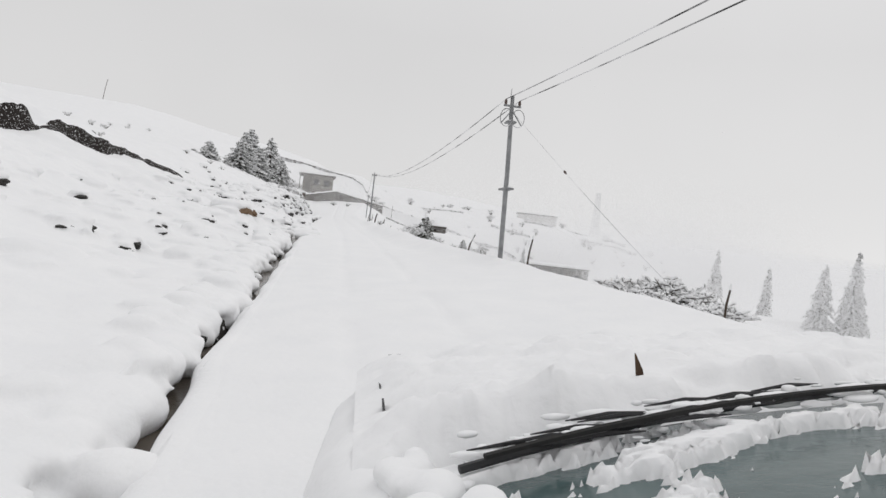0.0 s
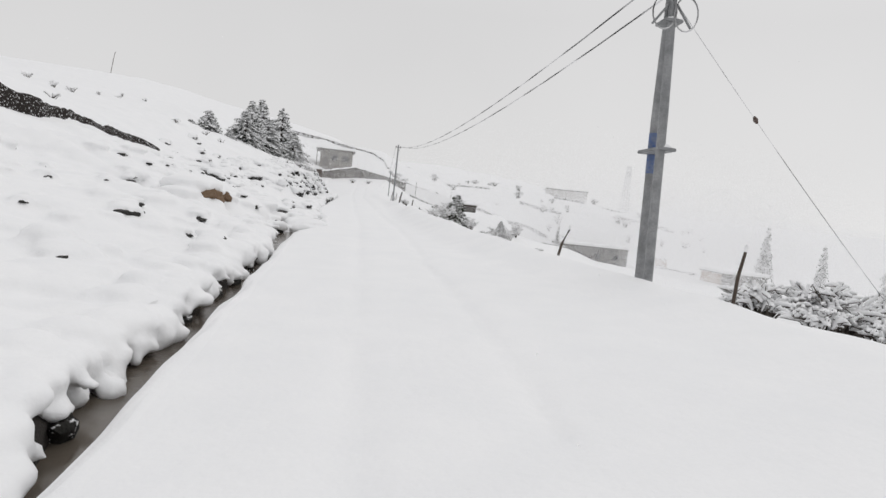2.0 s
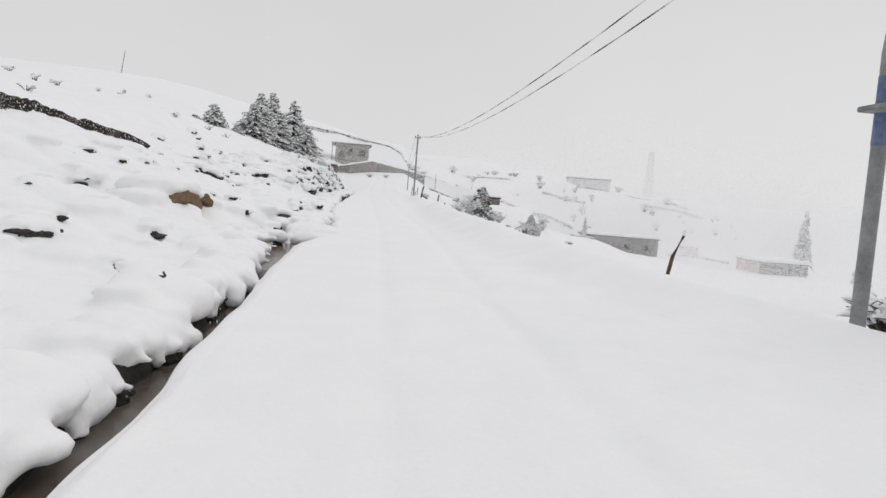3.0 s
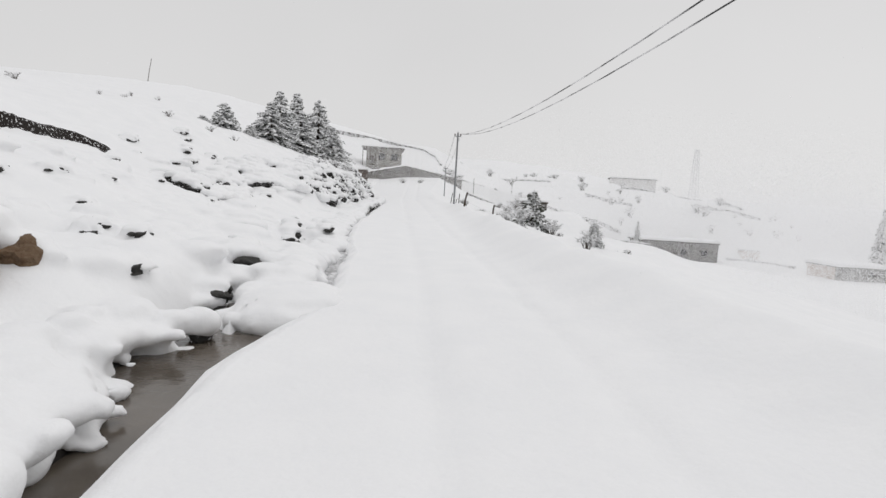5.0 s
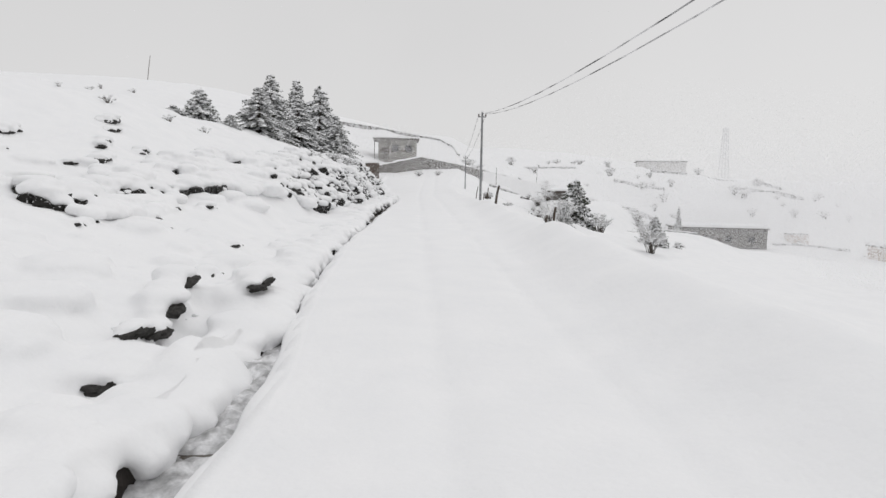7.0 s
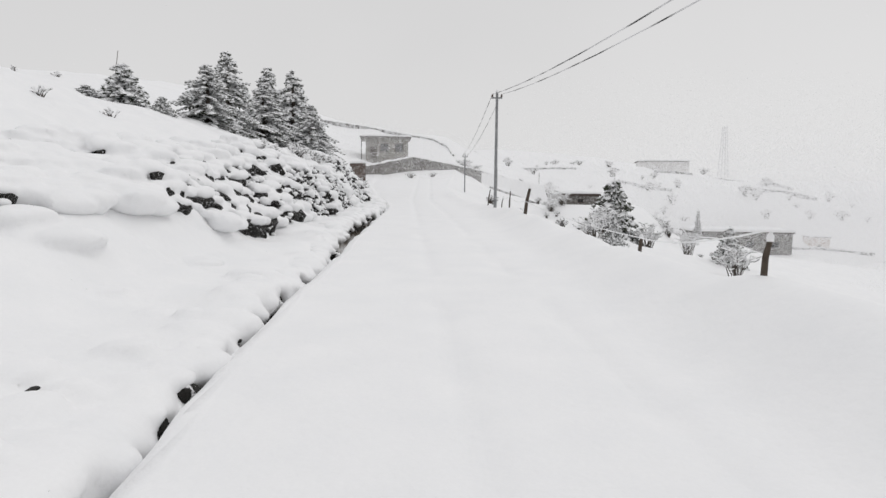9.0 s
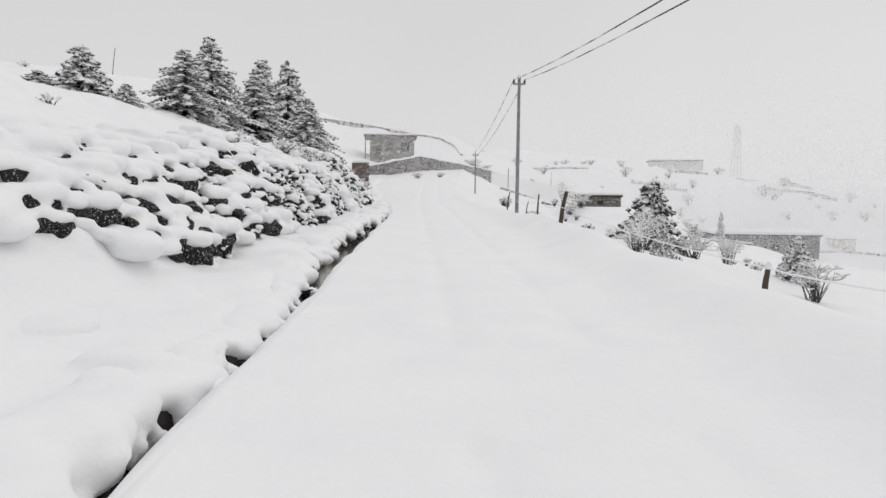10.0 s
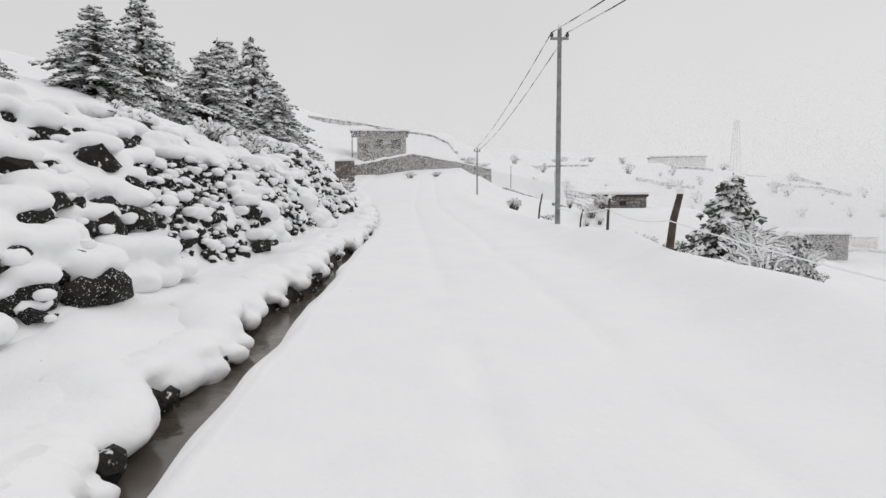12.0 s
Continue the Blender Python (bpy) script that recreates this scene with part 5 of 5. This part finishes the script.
# dry tufts that poke out of the snow near the crest
for k, (x, y) in enumerate([(-23.0, 52.3), (-20.1, 49.8), (-19.4, 51.0), (-17.1, 43.6), (-28.8, 77.1), (-27.6, 79.0), (-28.6, 82.6), (-26.5, 84.0), (-14.6, 57.5), (-13.0, 60.2), (-12.6, 64.0)]):
    bare_bush("dry_tuft", x, y, 0.45, 0.5, 300 + k, "dry tuft of grass poking out of deep snow", "grass", 8, 0.8, 0.014)
# dark evergreen scrub that clings to the crag
for k, (x, y, t, w) in enumerate([(-6.2, 68.3, 0.9, 0.8), (-5.7, 70.2, 1.0, 0.8), (-5.4, 72.3, 0.9, 0.7), (-6.8, 64.8, 0.9, 0.8), (-5.6, 91.0, 1.2, 0.8), (-6.0, 92.6, 1.2, 0.9)]):
    bare_bush("crag_scrub", x, y, t, w, 120 + k, "dark scrub under snow at the foot of the crag", "bush", 40, 0.7, 0.02)


def lattice_mast(x, y, top, seed):
    z0 = height(x, y)
    t = empty("lattice_mast", x, y, z0, "tall steel lattice mast, mist put into its pale colour", "mast")
    tall = top - z0
    for sx, sy in ((-1, -1), (1, -1), (1, 1), (-1, 1)):
        bm = bmesh.new()
        rod(bm, [(sx * 1.9, sy * 1.9, -0.5), (sx * 0.8, sy * 0.8, tall)], [0.2, 0.14], 6)
        part("leg", bm, HAZE_STEEL, t)
    n = 12
    for k in range(n):
        z, z2 = tall * k / n, tall * (k + 1) / n
        w, w2 = 1.9 - 1.1 * k / n, 1.9 - 1.1 * (k + 1) / n
        for a, b in (((-w, -w), (w2, -w2)), ((w, -w), (-w2, -w2)), ((-w, w), (w2, w2)), ((-w, -w), (-w2, w2))):
            bm = bmesh.new()
            rod(bm, [(a[0], a[1], z), (b[0], b[1], z2)], 0.09, 5)
            part("brace", bm, HAZE_STEEL, t)


lattice_mast(138.0, 325.0, 35.5, 5)
thin_pole("marker_pole", -68.0, 175.0, 5.6, 0.075, 0.8, "thin leaning pole on the crest of the hillside", "pole", WOOD)
thin_pole("marker_pole", 10.0, 128.5, 3.2, 0.05, 0.0, "thin pole standing on the snowy slope", "pole", WOOD)
thin_pole("marker_pole", 20.0, 150.0, 4.5, 0.06, 0.0, "thin pole standing on the snowy slope", "pole", WOOD)


# ---- the off-road car at the start of the drive ----
CAR_PAINT = material("pale_green_car_paint", (0.5, 0.55, 0.5), 0.35, second=(0.56, 0.6, 0.56), scale=2, fine=60, fine_amount=0.04, spec=0.5)
# opaque teal: dashboard reflection and dark car interior put into the glass colour
TEAL_GLASS = material("wet_teal_reflection_glass", (0.03, 0.06, 0.062), 0.16, second=(0.07, 0.11, 0.11), scale=2.3, fine=25, fine_amount=0.2, bump=0.001, bump_scale=30, spec=0.3)
BLACK_PLASTIC = material("black_plastic", (0.02, 0.02, 0.021), 0.6, second=(0.045, 0.045, 0.047), scale=10, bump=0.001, bump_scale=80)
RUBBER = material("tyre_rubber", (0.018, 0.018, 0.018), 0.85, second=(0.035, 0.034, 0.033), scale=14, bump=0.003, bump_scale=60)
LAMP_GLASS = material("lamp_glass", (0.6, 0.62, 0.62), 0.1, spec=0.6)
LEAF = material("dead_leaf", (0.05, 0.03, 0.02), 0.8, second=(0.1, 0.06, 0.035), scale=20)


def cowl_y(x):
    return 0.07 * (1 - (x / 0.74) ** 2)


def hood_z(x, y):
    return 1.27 - 0.07 * y - 0.05 * y * y - 0.05 * (x / 0.8) ** 2


def glass_point(u, v):
    """Windscreen: u -1 to 1 across, v 0 at the cowl to 1 at the roof."""
    half = 0.76 - 0.14 * v
    x = u * half
    return Vector((x, 0.07 * (1 - u * u) * (1 - 0.5 * v) - 0.02 - 0.85 * v, 1.27 - 0.05 * u * u + 0.17 * v))


def sheet(name, fn, nu, nv, mat, parent, label="", thick=0.0, lift=None):
    bm = bmesh.new()
    g = [[bm.verts.new(fn(i / nu, j / nv)) for i in range(nu + 1)] for j in range(nv + 1)]
    for j in range(nv):
        for i in range(nu):
            bm.faces.new((g[j][i], g[j][i + 1], g[j + 1][i + 1], g[j + 1][i]))
    if thick:
        bmesh.ops.recalc_face_normals(bm, faces=bm.faces)
        bmesh.ops.solidify(bm, geom=bm.faces[:], thickness=thick)
    return part(name, bm, mat, parent, label, True)


def snowy_car():
    eye = Vector((1.252, -3.514, 1.311))
    car = new("car")
    car.matrix_basis = Matrix.Translation(eye) @ pose(0, 0, 0, 1.3, -7.6, -1.0) @ Matrix.Translation((0.84, 0.86, -1.605))
    tagged(car, "pale off-road car standing on the road, bonnet deep in snow", "car")
    r = random.Random(9)
    # bonnet and wings
    sheet("bonnet", lambda a, b: Vector(((2 * a - 1) * 0.8, cowl_y((2 * a - 1) * 0.74) + 0.05 + b * (1.2 - cowl_y((2 * a - 1) * 0.74)), hood_z((2 * a - 1) * 0.8, b * 1.2) - 0.04)), 24, 20, CAR_PAINT, car, thick=0.02)
    for s in (-1, 1):
        def wing(a, b, s=s):
            y = -0.1 + b * 1.45
            arc = a * math.pi / 2
            return Vector((s * (0.815 + 0.15 * math.sin(arc)), y, hood_z(0.8, max(y, 0)) - 0.05 - 0.3 * (1 - math.cos(arc)) - (0.16 * a if abs(y - 0.75) > 0.42 else 0.0)))
        w = sheet("wing", wing, 10, 20, CAR_PAINT, car, thick=0.02)
        def wing_snow(a, b, s=s):
            y = -0.1 + b * 1.4
            arc = a * 1.35
            n = noise.noise(Vector((y * 3, a * 2, s)))
            return Vector((s * (0.8 + (0.17 + 0.02 * n) * math.sin(arc)), y, hood_z(0.8, max(y, 0)) + 0.01 - 0.3 * (1 - math.cos(arc)) + 0.03 * n - 0.1 * b ** 6))
        sheet("wing_snow", wing_snow, 12, 30, SNOW, w, "snow stuck to the wing")
        # gap between bonnet and wing, still open in three places
        for y0, y1 in ((0.06, 0.14), (0.22, 0.4), (0.48, 0.62)):
            bm = bmesh.new()
            box(bm, s * 0.8 - 0.002, y0, hood_z(0.8, y1) - 0.03, s * 0.8 + 0.002, y1, hood_z(0.8, y0) + 0.012)
            part("panel_gap", bm, BLACK_PLASTIC, w, "dark panel gap")
    def hood_snow(a, b):
        x = (2 * a - 1) * 0.86
        ragged = 0.03 * noise.noise(Vector((x * 14, 3.0, 0))) + 0.025 * noise.noise(Vector((x * 37, 8.0, 0)))
        y = cowl_y(x * 0.86) + (-0.012 + ragged) * (1 - b) + b * (1.24 - cowl_y(x))
        e = min(1, 8 * min(0.06 + a, 1.06 - a, b * 1.4, 1 - b))
        n = 0.5 + noise.noise(Vector((x * 4.5, y * 4.5, 1))) * 0.6 + 0.5 * noise.noise(Vector((x * 9, y * 9, 2))) + 0.3 * abs(noise.noise(Vector((x * 19, y * 19, 2))))
        rear = math.exp(-b * 6)
        return Vector((x, y, hood_z(x, y) - 0.03 + e * (0.045 + 0.05 * n + 0.04 * rear * n)))
    sheet("bonnet_snow", hood_snow, 130, 100, SNOW, car, "lumpy fresh snow on the bonnet")
    # windscreen, frame and roof
    sheet("windscreen", lambda a, b: glass_point(2 * a - 1, b), 24, 16, TEAL_GLASS, car, "wet windscreen glass, dashboard reflection put into its teal colour", thick=0.008)
    sheet("cowl", lambda a, b: Vector(((2 * a - 1) * 0.78, cowl_y((2 * a - 1) * 0.74) - 0.03 + b * 0.03, 1.25 - 0.05 * (2 * a - 1) ** 2 + 0.012 * b)), 24, 4, BLACK_PLASTIC, car, "black plastic cowl strip", thick=0.015)
    for s in (-1, 1):
        bm = bmesh.new()
        rod(bm, [glass_point(s * 1.0, v) + Vector((s * 0.015, -0.02, 0)) for v in (0, 0.33, 0.66, 1.0)], 0.02, 8)
        part("pillar", bm, CAR_PAINT, car, smooth=True)
    sheet("roof", lambda a, b: Vector(((2 * a - 1) * (0.62 + 0.02 * b), -0.82 - 2.2 * b + 0.1 * (1 - (2 * a - 1) ** 2) * (1 - b), 1.40 + 0.04 * (1 - (2 * a - 1) ** 2))), 12, 12, CAR_PAINT, car, thick=0.03)
    sheet("roof_snow", lambda a, b: Vector(((2 * a - 1) * 0.6, -0.95 - 2.0 * b, 1.41 + 0.04 * (1 - (2 * a - 1) ** 2) + 0.06 * min(1, 6 * min(a, 1 - a, b, 1 - b)) * (0.8 + 0.3 * noise.noise(Vector((a * 5, b * 9, 3)))))), 30, 40, SNOW, car, "deep snow on the roof")
    for s in (-1, 1):
        bm = bmesh.new()
        outline = [(-0.1, 0.35), (-0.1, 1.2), (-3.1, 1.22), (-3.1, 0.35)]
        vs = []
        for k, xo in enumerate((0.965, 0.9)):
            vs.append([bm.verts.new((s * xo, y, z)) for y, z in outline])
        for k in range(4):
            bm.faces.new((vs[0][k], vs[0][(k + 1) % 4], vs[1][(k + 1) % 4], vs[1][k]))
        bm.faces.new(vs[0])
        bm.faces.new(list(reversed(vs[1])))
        bmesh.ops.recalc_face_normals(bm, faces=bm.faces)
        side = part("body_side", bm, CAR_PAINT, car)
        for y0, y1 in ((-0.95, -1.75), (-1.85, -2.9)):
            sheet("side_window", lambda a, b, y0=y0, y1=y1, s=s: Vector((s * (0.9 - 0.25 * b), y0 + (y1 - y0) * a, 1.225 + 0.17 * b)), 2, 2, TEAL_GLASS, side, "tinted side window", thick=0.006)
        for y in (0.75, -2.3):
            wh = new("wheel", to_mesh("wheel", wheel_rim(), STEEL, True))
            wh.parent = car
            wh.matrix_basis = pose(s * 0.82, y, 0.36, 0, 0, 0)
            bm = bmesh.new()
            tyre(bm)
            part("tyre", bm, RUBBER, wh, "black off-road tyre", True)
        bm = bmesh.new()
        bmesh.ops.create_uvsphere(bm, u_segments=14, v_segments=8, radius=0.1)
        bmesh.ops.scale(bm, vec=(1.2, 0.5, 0.9), verts=bm.verts)
        bmesh.ops.translate(bm, vec=(s * 0.62, 1.3, 0.92), verts=bm.verts)
        part("headlight", bm, LAMP_GLASS, car, "clear glass headlight", True)
    bm = bmesh.new()
    box(bm, -0.92, -3.15, 0.35, 0.92, -3.08, 1.22, 0.03)
    tail = part("tailgate", bm, CAR_PAINT, car)
    sheet("rear_window", lambda a, b: Vector(((2 * a - 1) * (0.85 - 0.2 * b), -3.12 + 0.08 * b, 1.22 + 0.18 * b)), 4, 3, TEAL_GLASS, tail, "tinted rear window", thick=0.006)
    bm = bmesh.new()
    box(bm, -0.78, 1.2, 0.55, 0.78, 1.3, 1.1, 0.03)
    part("grille", bm, BLACK_PLASTIC, car, "black slatted grille")
    bm = bmesh.new()
    box(bm, -0.95, 1.27, 0.42, 0.95, 1.42, 0.62, 0.04)
    part("bumper", bm, BLACK_PLASTIC, car, "black plastic bumper")
    # wipers at rest along the cowl
    for x0, x1 in ((0.02, -0.72), (0.62, 0.02)):
        bm = bmesh.new()
        rod(bm, [(x, cowl_y(x) - 0.07 - 0.04 * k / 8, 1.31 - 0.05 * (x / 0.74) ** 2 + 0.01 * k / 8) for k, x in enumerate(np.linspace(x0, x1, 9))], [0.006] * 9, 6)
        wp = part("wiper", bm, BLACK_PLASTIC, car, "black wiper crusted with ice")
        bm = bmesh.new()
        rod(bm, [(x, cowl_y(x) - 0.1 - 0.03 * k / 8, 1.325 - 0.05 * (x / 0.74) ** 2 + 0.012 * k / 8) for k, x in enumerate(np.linspace(x0 - 0.02, x1 + 0.03, 9))], [0.0045] * 9, 5)
        part("wiper_blade", bm, RUBBER, wp)
        crust, count, faces = [], 0, []
        for q in range(170):
            x = x0 + (x1 - x0) * r.uniform(0.0, 1.0)
            y, z = cowl_y(x) - 0.07 + r.gauss(0, 0.026), 1.312 - 0.05 * (x / 0.74) ** 2 + r.uniform(-0.008, 0.008)
            w = r.choice([0.003, 0.005, 0.007, 0.01]) * r.uniform(0.8, 1.2)
            crust.append(lump_verts(x, y, z, w * r.uniform(1.5, 4.5), w * 1.2, w * 0.8, q * 5))
            faces += (ROUND_F + count).tolist()
            count += len(ROUND_V)
        ice = new("ice_crust", raw("ice_crust", np.concatenate(crust), faces, SNOW))
        ice.parent = wp
        tagged(ice, "ice and snow caked on the wiper")
        for q in range(22):
            x = x0 + (x1 - x0) * r.uniform(0.1, 0.9)
            bm = bmesh.new()
            y, z = cowl_y(x) - 0.07 + r.uniform(-0.05, 0.03), 1.318 - 0.05 * (x / 0.74) ** 2
            rod(bm, [(x - 0.07, y - 0.008, z), (x, y, z + 0.004), (x + 0.06, y + 0.01, z)], [0.001, 0.004, 0.001], 5)
            part("rib", bm, BLACK_PLASTIC, wp, "dark rib of the wiper")
    # snow still clinging to the glass
    nu, nv = 240, 170
    def crust(u, v):
        p = Vector((u * 4.2 + v * 1.2, v * 9.0, 5.0))
        n = noise.noise(p) + 0.5 * noise.noise(p * 2.3) + 0.3 * noise.noise(p * 5.1) + 0.3 * noise.noise(p * 11) + 0.22 * noise.noise(p * 26)
        return n - 0.52 + 0.75 * max(0, -u - 0.25) * (1.2 - v) + 0.25 * math.exp(-((v - 0.14) / 0.1) ** 2) * (u < 0.1) - 0.6 * max(0, 0.05 - v) / 0.05
    level = [[crust(2 * i / nu - 1, j / nv) for i in range(nu + 1)] for j in range(nv + 1)]
    for a0, a1, name in ((0, 80, "snow_patch"), (80, 160, "snow_patch"), (160, 240, "snow_patch")):
        bm = bmesh.new()
        vs = {}
        for j in range(nv):
            for i in range(a0, a1):
                if max(level[j][i], level[j][i + 1], level[j + 1][i], level[j + 1][i + 1]) > -0.1:
                    quad = []
                    for jj, ii in ((j, i), (j, i + 1), (j + 1, i + 1), (j + 1, i)):
                        if (jj, ii) not in vs:
                            g = glass_point((2 * ii / nu - 1) * 0.99, jj / nv)
                            vs[jj, ii] = bm.verts.new(g + Vector((0, 0.004, 0.002 + min(0.02, max(-0.02, level[jj][ii] * 0.09)))))
                        quad.append(vs[jj, ii])
                    bm.faces.new(quad)
        part(name, bm, SNOW, car, "wet snow stuck to the glass", True)
    for s in (-1, 1):
        bm = bmesh.new()
        for q in range(70):
            c = glass_point(s * 1.0, r.uniform(-0.02, 0.9)) + Vector((s * r.uniform(-0.02, 0.06), r.uniform(-0.03, 0.05), r.uniform(-0.01, 0.02)))
            made = bmesh.ops.create_icosphere(bm, subdivisions=2, radius=r.uniform(0.014, 0.036))["verts"]
            bmesh.ops.scale(bm, vec=(1.1, 1.4, 0.7), verts=made)
            bmesh.ops.translate(bm, vec=c, verts=made)
        packed = part("pillar_snow", bm, SNOW, car, "snow packed along the windscreen edge", True)
        melt = packed.modifiers.new("melt", "REMESH")
        melt.mode = "VOXEL"
        melt.voxel_size = 0.009
        melt.use_smooth_shade = True
        soften = packed.modifiers.new("soften", "SMOOTH")
        soften.factor = 0.5
        soften.iterations = 4
    bm = bmesh.new()
    rod(bm, [(-0.34, 0.17, hood_z(0, 0.17) + 0.02), (-0.342, 0.175, hood_z(0, 0.17) + 0.055), (-0.348, 0.18, hood_z(0, 0.17) + 0.085)], [0.009, 0.007, 0.001], 5)
    part("washer_nozzle", bm, LEAF, car, "dark brown fin standing out of the snow")


def tyre(bm):
    ring = []
    for k in range(28):
        a = 2 * math.pi * k / 28
        row = []
        for x, q in ((-0.12, 0.24), (-0.13, 0.32), (-0.1, 0.36), (0.1, 0.36), (0.13, 0.32), (0.12, 0.24)):
            row.append(bm.verts.new((x, q * math.cos(a), q * math.sin(a))))
        ring.append(row)
    for k in range(28):
        a, b = ring[k], ring[(k + 1) % 28]
        for i in range(5):
            bm.faces.new((a[i], a[i + 1], b[i + 1], b[i]))


def wheel_rim():
    bm = bmesh.new()
    rod(bm, [(-0.1, 0, 0), (-0.08, 0, 0), (0.08, 0, 0), (0.1, 0, 0)], [0.15, 0.24, 0.24, 0.15], 24)
    return bm


snowy_car()


# ---- falling snow, and sheets of flakes that stand in for haze ----
def build_flakes():
    g = np.random.default_rng(3)
    n_near, n_far, n_east = 9000, 200000, 300000
    near = np.stack([g.uniform(-14, 16, n_near), g.uniform(3, 100, n_near), g.uniform(-1, 13, n_near)], -1)
    near = near[(np.abs(near[:, 0] - 0.5) > 1.3) | (near[:, 1] > 62)]
    # dense flakes added at set depths as haze over house and valley
    far = np.stack([g.uniform(-20, 80, n_far), g.uniform(111, 136, n_far), g.uniform(0, 1, n_far)], -1)
    ground_z = np.interp(far[:, 0], [-20, -5, 10, 60, 80], [4, 3.5, 1, -9, -10])
    far[:, 2] = ground_z + far[:, 2] * 8
    east = np.stack([g.uniform(38, 105, n_east), g.uniform(82, 93, n_east), g.uniform(-11, 5, n_east)], -1)
    # oversized flakes in a narrow sheet, added as haze before the far slopes
    n_veil = 380000
    veil = np.stack([np.where(g.random(n_veil) < 0.45, g.triangular(4, 60, 135, n_veil), g.triangular(8, 95, 140, n_veil)), g.uniform(146, 151, n_veil), np.where(g.random(n_veil) < 0.6, g.triangular(-11, -3, 16, n_veil), g.triangular(-9, 2, 26, n_veil))], -1)
    spots = np.concatenate([near, far, east, veil])
    size = np.concatenate([np.full(len(near), 0.008), np.full(n_far, 0.033), np.full(n_east, 0.042), np.full(n_veil, 0.065)]) * g.uniform(0.6, 1.3, len(spots))
    a = g.uniform(0, 2 * math.pi, len(spots))
    tri = np.stack([np.stack([np.cos(a + k), 0.3 * np.sin(2 * a + k), np.sin(a + k)], -1) for k in (0, 2.1, 4.2)], 1)
    verts = (spots[:, None, :] + tri * size[:, None, None]).reshape(-1, 3)
    me = bpy.data.meshes.new("snow_and_haze")
    me.vertices.add(len(verts))
    me.vertices.foreach_set("co", verts.ravel())
    me.loops.add(len(verts))
    me.loops.foreach_set("vertex_index", np.arange(len(verts), dtype=np.int32))
    me.polygons.add(len(spots))
    me.polygons.foreach_set("loop_start", np.arange(0, len(verts), 3, dtype=np.int32))
    me.update(calc_edges=True)
    me.materials.append(FLAKES)
    ob = new("snow_and_haze", me)
    tagged(ob, "falling snow, with dense far sheets of flakes added as haze", "snow", kind="stuff")


build_flakes()
